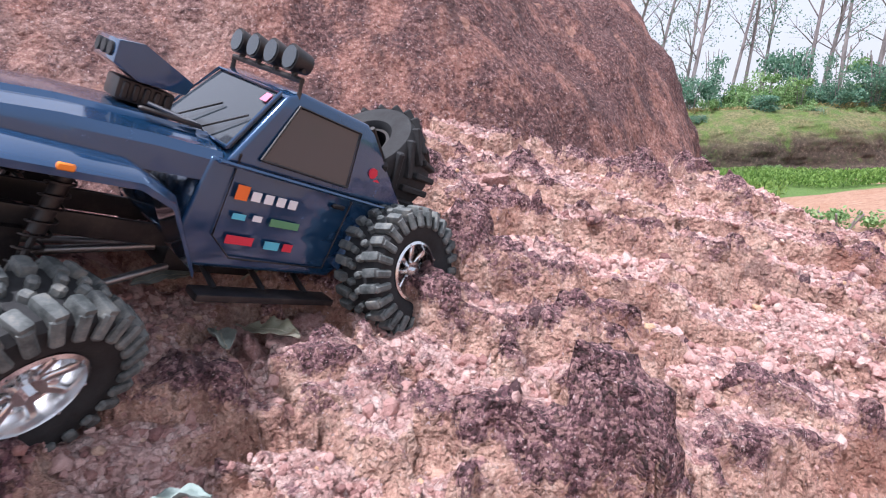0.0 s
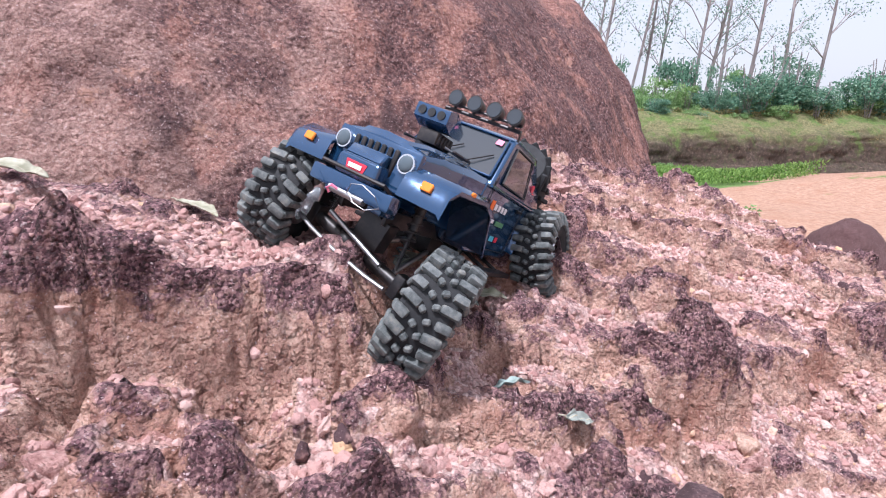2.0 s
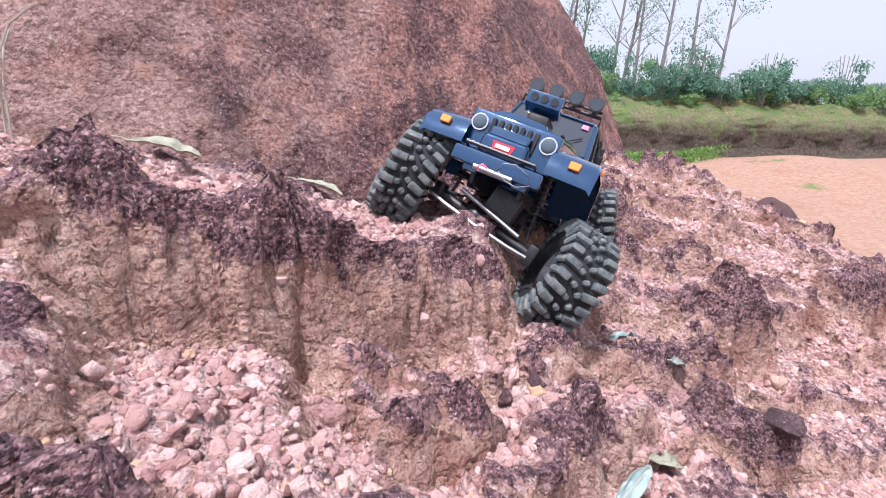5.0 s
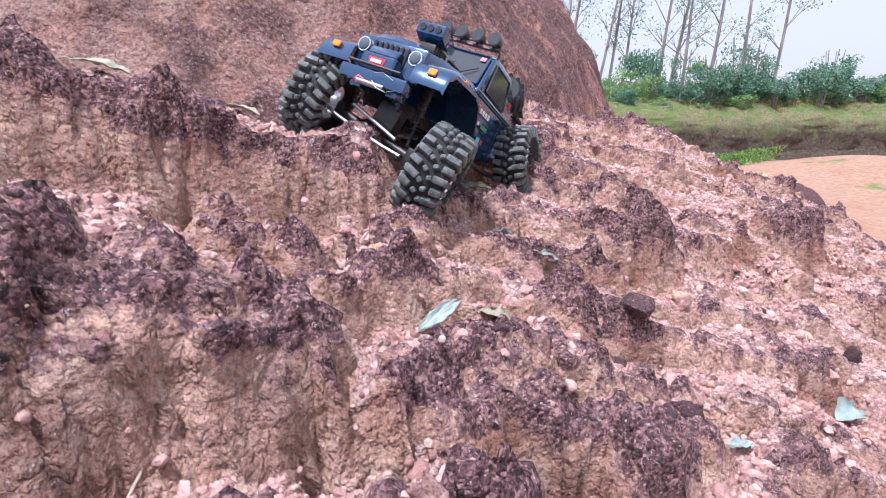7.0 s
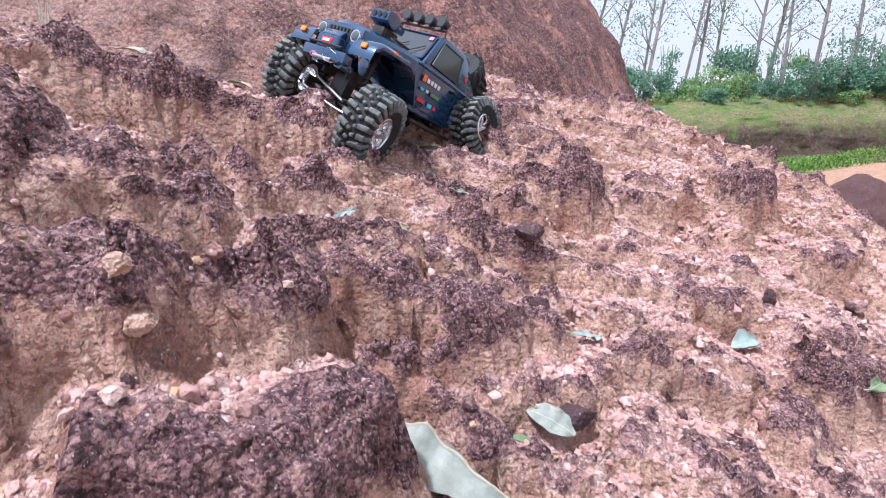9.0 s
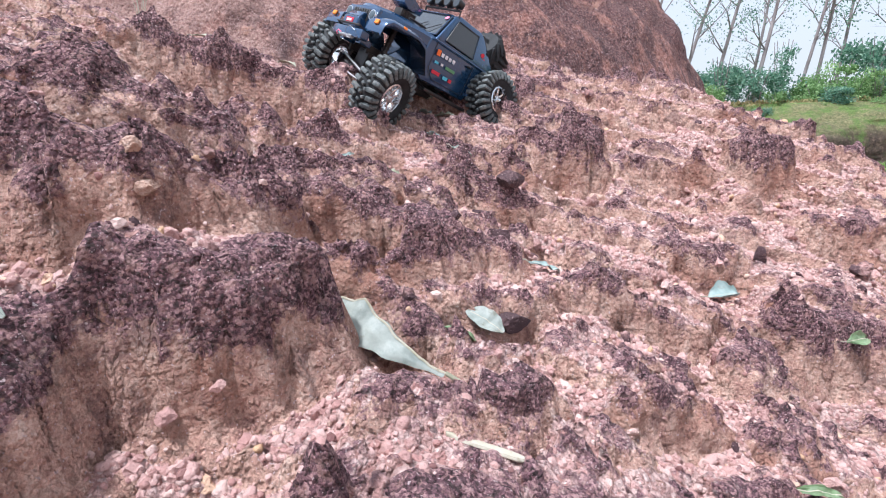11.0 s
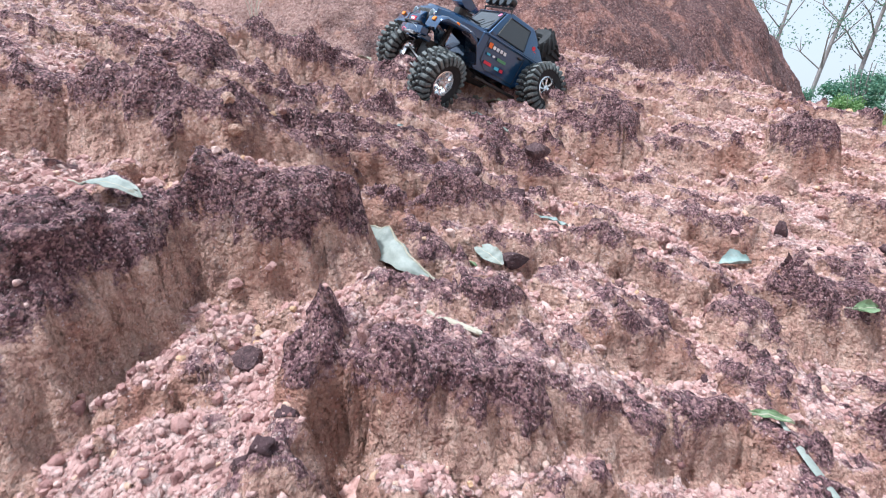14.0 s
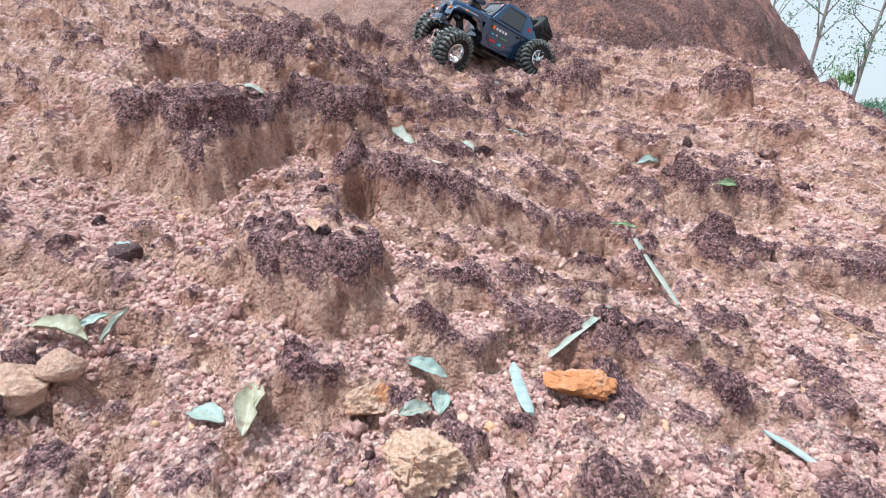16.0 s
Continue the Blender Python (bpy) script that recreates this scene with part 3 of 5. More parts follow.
def rod(bm, a, b, r, seg=12, r2=None):
    a, b = Vector(a), Vector(b)
    d = b - a
    m = Matrix.Translation((a + b) / 2) @ d.to_track_quat("Z", "Y").to_matrix().to_4x4()
    bmesh.ops.create_cone(bm, cap_ends=True, segments=seg, radius1=r, radius2=r if r2 is None else r2, depth=d.length, matrix=m)
    return bm


def tube(bm, pts, r, seg=8):
    """A round wire along points."""
    pts = [Vector(p) for p in pts]
    rings = []
    for i, p in enumerate(pts):
        d = (pts[min(i + 1, len(pts) - 1)] - pts[max(i - 1, 0)]).normalized()
        q = d.to_track_quat("Z", "Y")
        rings.append([bm.verts.new(p + q @ Vector((r * math.cos(t), r * math.sin(t), 0))) for t in (2 * math.pi * k / seg for k in range(seg))])
    for a, b in zip(rings, rings[1:]):
        for k in range(seg):
            bm.faces.new((a[k], a[(k + 1) % seg], b[(k + 1) % seg], b[k]))
    bm.faces.new(rings[0])
    bm.faces.new(rings[-1])
    return bm


def turned(bm, profile, seg=40, axis="Y"):
    """A solid of revolution round y, from (radius, along) pairs."""
    rings = []
    for r, h in profile:
        rings.append([bm.verts.new((r * math.cos(t), h, r * math.sin(t))) for t in (2 * math.pi * k / seg for k in range(seg))])
    for a, b in zip(rings, rings[1:] + rings[:1]):
        for k in range(seg):
            bm.faces.new((a[k], a[(k + 1) % seg], b[(k + 1) % seg], b[k]))
    return bm


def prism(bm, profile, width, bevel=0.0, seg=2):
    """A side profile of (x, z) carried across the car; width(x, z) is the half width there."""
    left = [bm.verts.new((x, width(x, z), z)) for x, z in profile]
    right = [bm.verts.new((x, -width(x, z), z)) for x, z in profile]
    k = len(profile)
    faces = [bm.faces.new(left), bm.faces.new(right[::-1])]
    for i in range(k):
        faces.append(bm.faces.new((left[i], right[i], right[(i + 1) % k], left[(i + 1) % k])))
    if bevel:
        bmesh.ops.bevel(bm, geom=[e for e in bm.edges], offset=bevel, segments=seg, affect="EDGES", profile=0.6)
    return bm


def quad_plate(bm, corners, thick, bevel=0.0):
    """A thin plate on four corners, thickened along its normal."""
    c = [Vector(p) for p in corners]
    nr = (c[1] - c[0]).cross(c[3] - c[0]).normalized() * thick
    a = [bm.verts.new(p) for p in c]
    b = [bm.verts.new(p + nr) for p in c]
    bm.faces.new(a[::-1])
    bm.faces.new(b)
    for i in range(4):
        bm.faces.new((a[i], a[(i + 1) % 4], b[(i + 1) % 4], b[i]))
    if bevel:
        bmesh.ops.bevel(bm, geom=[e for e in bm.edges], offset=bevel, segments=1, affect="EDGES")
    return bm


TYRE_R, TYRE_W = 0.0740, 0.062


def tyre_bmesh():
    bm = bmesh.new()
    R, w = TYRE_R - 0.006, TYRE_W / 2
    turned(bm, [(0.034, -w * 0.72), (0.040, -w * 0.90), (0.052, -w * 0.98), (R - 0.006, -w * 0.93), (R - 0.001, -w * 0.75), (R, -w * 0.4), (R, w * 0.4),
                (R - 0.001, w * 0.75), (R - 0.006, w * 0.93), (0.052, w * 0.98), (0.040, w * 0.90), (0.034, w * 0.72)], 56)
    plain = len(bm.faces)
    count = 26
    for k in range(count):
        for side in (-1, 1):
            t = 2 * math.pi * (k + (0.5 if side > 0 else 0)) / count
            turn = Matrix.Rotation(-t, 4, "Y")
            long = k % 2 == 0
            ln = 0.0215 if long else 0.0165
            mid = side * (w * 0.98 - ln / 2)
            box(bm, (0.0098, ln, 0.012), turn @ Matrix.Translation((0, mid, R + 0.0005)) @ Matrix.Rotation(side * radians(9), 4, "Z") @ Matrix.Rotation(side * radians(-7), 4, "X"), 0.0028, 2)
            box(bm, (0.0085, 0.006, 0.020), turn @ Matrix.Translation((0, side * (w * 0.99), R - 0.0075)) @ Matrix.Rotation(side * radians(12), 4, "X"), 0.002, 1)
            box(bm, (0.0070, 0.0085, 0.011), turn @ Matrix.Translation((0.004, side * 0.0055, R + 0.001)) @ Matrix.Rotation(side * radians(28), 4, "Z"), 0.0018, 1)
    bm.faces.ensure_lookup_table()
    for f in bm.faces[plain:]:
        f.material_index = 1
    return bm


def rim_bmesh():
    bm = bmesh.new()
    w = TYRE_W / 2
    turned(bm, [(0.0345, -w * 0.72), (0.0345, w * 0.80), (0.0315, w * 0.84), (0.0300, w * 0.72), (0.0300, w * 0.30), (0.026, w * 0.2), (0.026, -w * 0.70)], 40)
    for k in range(8):
        turn = Matrix.Rotation(2 * math.pi * k / 8, 4, "Y")
        box(bm, (0.0062, 0.004, 0.022), turn @ Matrix.Translation((0, w * 0.52, 0.0195)) @ Matrix.Rotation(radians(-8), 4, "X"), 0.0012, 1)
        rod(bm, turn @ Vector((0.0115, w * 0.76, 0.0300)), turn @ Vector((0.0115, w * 0.86, 0.0300)), 0.0011, 6)
    rod(bm, (0, w * 0.30, 0), (0, w * 0.66, 0), 0.0105, 20)
    rod(bm, (0, w * 0.60, 0), (0, w * 0.82, 0), 0.0045, 6)
    return bm


def chevron_bmesh():
    """The wide spare tyre with V-shaped bars."""
    bm = bmesh.new()
    R, w = 0.064, 0.040
    turned(bm, [(0.030, -w * 0.7), (0.036, -w * 0.95), (0.050, -w), (R - 0.004, -w * 0.96), (R, -w * 0.8), (R, w * 0.8), (R - 0.004, w * 0.96), (0.050, w), (0.036, w * 0.95), (0.030, w * 0.7)], 56)
    plain = len(bm.faces)
    count = 18
    for k in range(count):
        for side in (-1, 1):
            turn = Matrix.Rotation(-2 * math.pi * (k + (0.5 if side > 0 else 0)) / count, 4, "Y")
            box(bm, (0.0075, w * 1.12, 0.010), turn @ Matrix.Translation((side * 0, side * w * 0.50, R + 0.001)) @ Matrix.Rotation(side * radians(38), 4, "Z"), 0.0015, 1)
    bm.faces.ensure_lookup_table()
    for f in bm.faces[plain:]:
        f.material_index = 1
    return bm


def build_car(place, front_roll, rear_roll, steer):
    car = new("toy_car")
    car.matrix_world = place
    tagged(car, "dark blue toy rock crawler, one front wheel up on a ledge", "toy car")
    ax = 0.165
    # wheels
    tyre_mesh = rim_mesh = None
    for fx, roll in ((ax, front_roll), (-ax, rear_roll)):
        for side in (1, -1):
            axle = Matrix.Translation((fx, 0, 0 if fx > 0 else 0.040)) @ Matrix.Rotation(radians(roll), 4, "X")
            m = axle @ Matrix.Translation((0, side * 0.127, 0)) @ Matrix.Rotation(radians(steer) if fx > 0 else 0, 4, "Z") @ Matrix.Rotation(0 if side > 0 else math.pi, 4, "Z") @ Matrix.Rotation(random.uniform(0, 6), 4, "Y")
            wheel = new("wheel")
            wheel.parent = car
            wheel.matrix_local = m
            if tyre_mesh is None:
                t = part("tyre", tyre_bmesh(), None, wheel, "black knobbly tyre dusted with earth", 35, [RUBBER, LUG])
                r = part("rim", rim_bmesh(), CHROME, wheel, "silver eight-spoke rim")
                tyre_mesh, rim_mesh = t.data, r.data
            else:
                for nm, me, lab in (("tyre", tyre_mesh, "black knobbly tyre dusted with earth"), ("rim", rim_mesh, "silver eight-spoke rim")):
                    o = new(nm, me)
                    o.parent = wheel
                    tagged(o, lab)
        # axle with its pumpkin
        bm = bmesh.new()
        rod(bm, axle @ Vector((0, -0.085, 0)), axle @ Vector((0, 0.085, 0)), 0.0085, 14)
        bmesh.ops.create_uvsphere(bm, u_segments=16, v_segments=10, radius=0.019, matrix=axle @ Matrix.Translation((0, -0.012, 0)))
        for side in (1, -1):
            box(bm, (0.02, 0.014, 0.03), axle @ Matrix.Translation((0, side * 0.078, 0)), 0.003)
        part("axle", bm, PLASTIC, car, "black axle housing")
        # shocks
        for side in (1, -1):
            a, b = axle @ Vector((0.0, side * 0.062, 0.012)), Vector((fx * 0.86, side * 0.050, 0.118))
            bm = bmesh.new()
            rod(bm, a, a.lerp(b, 0.5), 0.0025, 8)
            rod(bm, a.lerp(b, 0.42), b, 0.0062, 12)
            q = (b - a).to_track_quat("Z", "Y")
            coil = [a.lerp(b, 0.12 + 0.76 * k / 90) + q @ Vector((0.0088 * math.cos(k * 0.62), 0.0088 * math.sin(k * 0.62), 0)) for k in range(91)]
            tube(bm, coil, 0.0011, 5)
            part("shock_absorber", bm, PLASTIC, car)
        for side in (1, -1):
            bm = bmesh.new()
            rod(bm, axle @ Vector((-math.copysign(0.006, fx), side * 0.05, -0.010)), (math.copysign(0.045, fx), side * 0.028, 0.020), 0.0036, 10)
            part("suspension_link", bm, STEEL if fx > 0 else PLASTIC, car)
    fr = Matrix.Translation((ax, 0, 0)) @ Matrix.Rotation(radians(front_roll), 4, "X")
    bm = tube(bmesh.new(), [fr @ Vector(p) for p in ((0.030, 0.078, -0.004), (0.034, 0.05, -0.006), (0.036, 0, -0.007), (0.034, -0.05, -0.006), (0.030, -0.078, -0.004))], 0.0026, 8)
    part("tie_rod", bm, STEEL, car, "bright bent steering rod")
    bm = rod(bmesh.new(), fr @ Vector((0.026, 0.055, 0.012)), fr @ Vector((0.022, -0.045, 0.022)), 0.003, 10)
    part("drag_link", bm, STEEL, car)
    bm = box(bmesh.new(), (0.022, 0.042, 0.038), fr @ Matrix.Translation((0.004, 0.012, 0.034)), 0.002)
    part("steering_servo", bm, PLASTIC, car)
    # chassis
    for side in (1, -1):
        bm = box(bmesh.new(), (0.37, 0.006, 0.020), Matrix.Translation((0.0, side * 0.034, 0.052)), 0.002)
        part("chassis_rail", bm, PLASTIC, car)
    bm = box(bmesh.new(), (0.10, 0.060, 0.034), Matrix.Translation((0.0, 0, 0.032)), 0.006)
    part("gearbox", bm, PLASTIC, car)
    bm = rod(bmesh.new(), (0.05, 0.004, 0.030), (ax - 0.012, -0.012, 0.004), 0.0042, 10)
    part("drive_shaft", bm, STEEL, car)
    bm = rod(bmesh.new(), (-0.05, 0.004, 0.030), (-ax + 0.012, -0.012, 0.044), 0.0042, 10)
    part("drive_shaft", bm, STEEL, car)
    # cab and tub
    hw = lambda x, z: 0.084 - max(0, z - 0.135) * 0.20 - max(0, x - 0.03) * 0.12
    tub = [(0.062, 0.142), (-0.188, 0.137), (-0.192, 0.100), (-0.150, 0.094), (-0.118, 0.078), (-0.098, 0.046), (0.050, 0.044), (0.072, 0.062)]
    part("tub", prism(bmesh.new(), tub, hw, 0.004, 3), PAINT, car, "glossy dark blue body tub")
    cab = [(0.050, 0.1405), (0.008, 0.212), (-0.006, 0.219), (-0.092, 0.217), (-0.101, 0.210), (-0.176, 0.1385)]
    part("cab", prism(bmesh.new(), cab, hw, 0.004, 3), PAINT, car, "glossy dark blue cab with raked rear")
    # hood: narrows to the front, with a raised middle
    bm = bmesh.new()
    rings = []
    for x, w, z, drop in ((0.052, 0.078, 0.150, 0.030), (0.10, 0.073, 0.149, 0.032), (0.16, 0.066, 0.144, 0.034), (0.196, 0.062, 0.138, 0.036), (0.202, 0.060, 0.130, 0.034)):
        rings.append([bm.verts.new(p) for p in ((x, w, z - drop), (x, w, z - 0.012), (x, w * 0.93, z - 0.004), (x, w * 0.55, z), (x, w * 0.48, z + 0.004), (x, 0, z + 0.006),
                      (x, -w * 0.48, z + 0.004), (x, -w * 0.55, z), (x, -w * 0.93, z - 0.004), (x, -w, z - 0.012), (x, -w, z - drop))])
    for a, b in zip(rings, rings[1:]):
        for i in range(10):
            bm.faces.new((a[i], a[i + 1], b[i + 1], b[i]))
    bm.faces.new(rings[-1])
    part("hood", bm, PAINT, car, "glossy dark blue hood", 30)
    # grille with seven slots
    bm = box(bmesh.new(), (0.010, 0.122, 0.052), Matrix.Translation((0.200, 0, 0.108)) @ Matrix.Rotation(radians(-4), 4, "Y"), 0.004)
    grille = part("grille", bm, PAINT, car, "dark blue seven-slot grille")
    for k in range(7):
        bm = box(bmesh.new(), (0.004, 0.0062, 0.032), Matrix.Translation((0.2056, (k - 3) * 0.0098, 0.112)), 0.0015, 1)
        part("slot", bm, PLASTIC, grille)
    for side in (1, -1):
        bm = rod(bmesh.new(), (0.203, side * 0.047, 0.117), (0.2085, side * 0.047, 0.117), 0.0112, 24)
        lamp = part("headlight", bm, CHROME, car, "round chrome-ringed headlight")
        bm = bmesh.new()
        bmesh.ops.create_uvsphere(bm, u_segments=16, v_segments=8, radius=0.0098, matrix=Matrix.Translation((0.2078, side * 0.047, 0.117)) @ Matrix.Diagonal((0.35, 1, 1, 1)))
        part("lens", bm, LENS, lamp)
    # fenders
    for side in (1, -1):
        bm = bmesh.new()
        line = [(0.218, 0.088), (0.214, 0.108), (0.196, 0.120), (0.120, 0.122), (0.096, 0.112), (0.066, 0.058)]
        sh = []
        for x, z in line:
            sh.append([bm.verts.new((x, side * y, z + dz)) for y, dz in ((0.056, 0.0), (0.112, -0.001), (0.117, -0.006), (0.1165, -0.011), (0.111, -0.006), (0.056, -0.005))])
        for a, b in zip(sh, sh[1:]):
            for i in range(6):
                bm.faces.new((a[i], a[(i + 1) % 6], b[(i + 1) % 6], b[i]))
        bm.faces.new(sh[0])
        bm.faces.new(sh[-1])
        bmesh.ops.bevel(bm, geom=[e for e in bm.edges if e.calc_face_angle(0) > 0.5], offset=0.002, segments=2, affect="EDGES")
        fender = part("front_fender", bm, PAINT, car, "flared dark blue front fender", 50)
        bm = box(bmesh.new(), (0.004, 0.014, 0.010), Matrix.Translation((0.2168, side * 0.088, 0.1035)) @ Matrix.Rotation(radians(-12), 4, "Y"), 0.001, 1)
        part("turn_signal", bm, AMBER, fender, "amber turn signal")
        bm = box(bmesh.new(), (0.010, 0.003, 0.005), Matrix.Translation((0.165, side * 0.1165, 0.1165)), 0.001, 1)
        part("side_marker", bm, AMBER, fender)
        # rear fender
        bm = bmesh.new()
        sh = []
        for x, z in [(-0.098, 0.066), (-0.106, 0.108), (-0.128, 0.1275), (-0.192, 0.130)]:
            sh.append([bm.verts.new((x, side * y, z + dz)) for y, dz in ((0.070, 0.0), (0.094, -0.002), (0.096, -0.008), (0.091, -0.006), (0.070, -0.005))])
        for a, b in zip(sh, sh[1:]):
            for i in range(5):
                bm.faces.new((a[i], a[(i + 1) % 5], b[(i + 1) % 5], b[i]))
        bm.faces.new(sh[0])
        bm.faces.new(sh[-1])
        part("rear_fender", bm, PAINT, car, "dark blue rear fender", 50)
        # sliders
        bm = box(bmesh.new(), (0.150, 0.022, 0.007), Matrix.Translation((-0.022, side * 0.098, 0.026)), 0.002)
        for k in range(3):
            rod(bm, (-0.07 + 0.05 * k, side * 0.036, 0.044), (-0.07 + 0.05 * k, side * 0.092, 0.028), 0.003, 8)
        part("rock_slider", bm, PLASTIC, car, "black step rail below the door")
        # doors: outline ridge, handle, window
        y = lambda x, z: side * (hw(x, z) + 0.0006)
        bm = tube(bmesh.new(), [(0.040, y(0.04, 0.150), 0.150), (0.043, y(0.043, 0.075), 0.075), (0.022, y(0.022, 0.056), 0.056), (-0.085, y(-0.085, 0.056), 0.056), (-0.092, y(-0.09, 0.135), 0.135)], 0.0009, 6)
        part("door_seam", bm, PLASTIC, car)
        bm = box(bmesh.new(), (0.016, 0.004, 0.005), Matrix.Translation((-0.076, side * 0.0855, 0.126)), 0.0012, 1)
        part("door_handle", bm, PLASTIC, car)
        bm = tube(bmesh.new(), [(0.058, side * 0.084, 0.140), (-0.186, side * 0.0855, 0.1365)], 0.0022, 6)
        part("belt_rail", bm, PAINT, car)
        c = [(0.022, 0.150), (-0.080, 0.148), (-0.082, 0.205), (-0.004, 0.206)]
        pts = [(x, side * (hw(x, z) + 0.0004), z) for x, z in c]
        bm = quad_plate(bmesh.new(), pts if side < 0 else pts[::-1], 0.0018, 0.0008)
        win = part("side_window", bm, GLASS, car, "dark tinted side window")
        bm = tube(bmesh.new(), [Vector(p) + Vector((0, side * 0.0012, 0)) for p in pts + pts[:1]], 0.0013, 6)
        part("window_trim", bm, PLASTIC, win)
        bm = rod(bmesh.new(), (0.046, side * 0.085, 0.162), (0.046, side * 0.100, 0.164), 0.0016, 8)
        box(bm, (0.006, 0.018, 0.014), Matrix.Translation((0.046, side * 0.106, 0.165)), 0.002)
        # stickers as plain bars in their colours
        bars = [(0.030, 0.118, 0.013, 0.015, ORANGE), (0.016, 0.117, 0.010, 0.011, WHITE), (0.003, 0.117, 0.010, 0.011, WHITE), (-0.010, 0.117, 0.010, 0.011, WHITE), (-0.023, 0.117, 0.010, 0.011, WHITE),
                (0.026, 0.096, 0.014, 0.006, CYAN), (0.008, 0.097, 0.010, 0.007, WHITE), (-0.022, 0.096, 0.036, 0.008, GREEN), (0.018, 0.074, 0.030, 0.009, RED), (-0.016, 0.073, 0.018, 0.009, CYAN), (-0.034, 0.073, 0.012, 0.009, RED)]
        for x, z, w, h, mt in bars:
            bm = box(bmesh.new(), (w * 0.9, 0.0008, h * (0.9 if mt is not WHITE else 0.8)), Matrix.Translation((x, side * (hw(x, z) + 0.0008), z)) @ Matrix.Shear("XZ", 4, (0.15, 0)), 0.0)
            if mt is WHITE and h > 0.010:
                box(bm, (w * 0.5, 0.0012, h * 0.4), Matrix.Translation((x, side * (hw(x, z) + 0.0008), z)))
            part("sticker", bm, mt, car)
        for k in range(3):
            bm = rod(bmesh.new(), (-0.112 - 0.008 * (k % 2), side * 0.0755, 0.170 - 0.011 * k), (-0.112 - 0.008 * (k % 2), side * 0.0785, 0.170 - 0.011 * k), 0.006, 12)
            part("round_sticker", bm, RED, car)
    # windscreen
    c = [(0.0465, 0.0715, 0.1495), (0.0465, -0.0715, 0.1495), (0.0105, -0.0615, 0.2095), (0.0105, 0.0615, 0.2095)]
    bm = quad_plate(bmesh.new(), [Vector(p) + Vector((0.0012, 0, 0.0007)) for p in c], 0.0016, 0.0006)
    screen = part("windscreen", bm, GLASS, car, "tinted flat windscreen")
    bm = tube(bmesh.new(), [Vector(p) + Vector((0.003, 0, 0.0015)) for p in c + c[:1]], 0.0018, 6)
    part("screen_frame", bm, PAINT, screen)
    bm = quad_plate(bmesh.new(), [Vector(p) + Vector((0.0035, 0, 0.002)) for p in ((0.0178, 0.046, 0.196), (0.0178, 0.057, 0.196), (0.0128, 0.056, 0.204), (0.0128, 0.046, 0.204))], 0.0006)
    part("pink_mark", bm, PINKS, screen)
    for y in (0.02, -0.03):
        bm = rod(bmesh.new(), (0.052, y, 0.1545), (0.032, y + 0.036, 0.1815), 0.0009, 6)
        part("wiper", bm, PLASTIC, screen)
    # light bar with four lamps
    bm = tube(bmesh.new(), [(-0.002, -0.066, 0.212), (0.0, -0.066, 0.228), (0.0, 0.066, 0.228), (-0.002, 0.066, 0.212)], 0.0028, 8)
    tube(bm, [(0.0, -0.064, 0.2365), (0.0, 0.064, 0.2365)], 0.002, 8)
    bar = part("light_bar", bm, PLASTIC, car, "black roof light bar")
    for k in range(4):
        yy = (k - 1.5) * 0.034
        bm = rod(bmesh.new(), (-0.010, yy, 0.244), (0.010, yy, 0.244), 0.0095, 20, 0.0125)
        rod(bm, (0.0, yy, 0.228), (0.0, yy, 0.240), 0.003, 8)
        lamp = part("spot_lamp", bm, PLASTIC, bar)
        bm = rod(bmesh.new(), (0.0095, yy, 0.244), (0.0112, yy, 0.244), 0.0105, 20)
        part("spot_lens", bm, GLASS, lamp)
    # blower with scoop on the hood
    bm = box(bmesh.new(), (0.044, 0.030, 0.018), Matrix.Translation((0.098, 0, 0.164)), 0.003)
    for k in range(5):
        box(bm, (0.005, 0.034, 0.014), Matrix.Translation((0.082 + 0.008 * k, 0, 0.164)), 0.001, 1)
    part("blower", bm, PLASTIC, car, "black ribbed blower on the hood")
    bm = bmesh.new()
    prism(bm, [(0.130, 0.182), (0.130, 0.200), (0.112, 0.204), (0.066, 0.188), (0.070, 0.176), (0.110, 0.174)], lambda x, z: 0.026 if x > 0.1 else 0.019, 0.002, 2)
    scoop = part("air_scoop", bm, PAINT, car, "dark flared air scoop")
    for k in range(3):
        bm = rod(bmesh.new(), (0.1295, (k - 1) * 0.0148, 0.191), (0.1318, (k - 1) * 0.0148, 0.191), 0.0056, 16)
        part("intake", bm, RUBBER, scoop)
    bm = rod(bmesh.new(), (0.096, 0.016, 0.160), (0.060, 0.030, 0.157), 0.002, 8)
    part("bracket", bm, STEEL, car)
    for side in (1, -1):
        bm = box(bmesh.new(), (0.050, 0.006, 0.004), Matrix.Translation((0.085, side * 0.040, 0.157)), 0.0015, 1)
        part("hood_vent", bm, PLASTIC, car)
    # bumper, winch
    bm = box(bmesh.new(), (0.022, 0.120, 0.020), Matrix.Translation((0.214, 0, 0.070)), 0.004)
    box(bm, (0.030, 0.020, 0.014), Matrix.Translation((0.196, 0.034, 0.060)), 0.002)
    box(bm, (0.030, 0.020, 0.014), Matrix.Translation((0.196, -0.034, 0.060)), 0.002)
    bumper = part("front_bumper", bm, PAINT, car, "dark blue front bumper")
    bm = box(bmesh.new(), (0.026, 0.062, 0.026), Matrix.Translation((0.213, 0, 0.092)), 0.006, 3)
    prism(bm, [(0.204, 0.100), (0.222, 0.104), (0.214, 0.118), (0.200, 0.118)], lambda x, z: 0.026, 0.002, 1)
    winch = part("winch_cover", bm, PAINT, bumper, "dark blue winch cover")
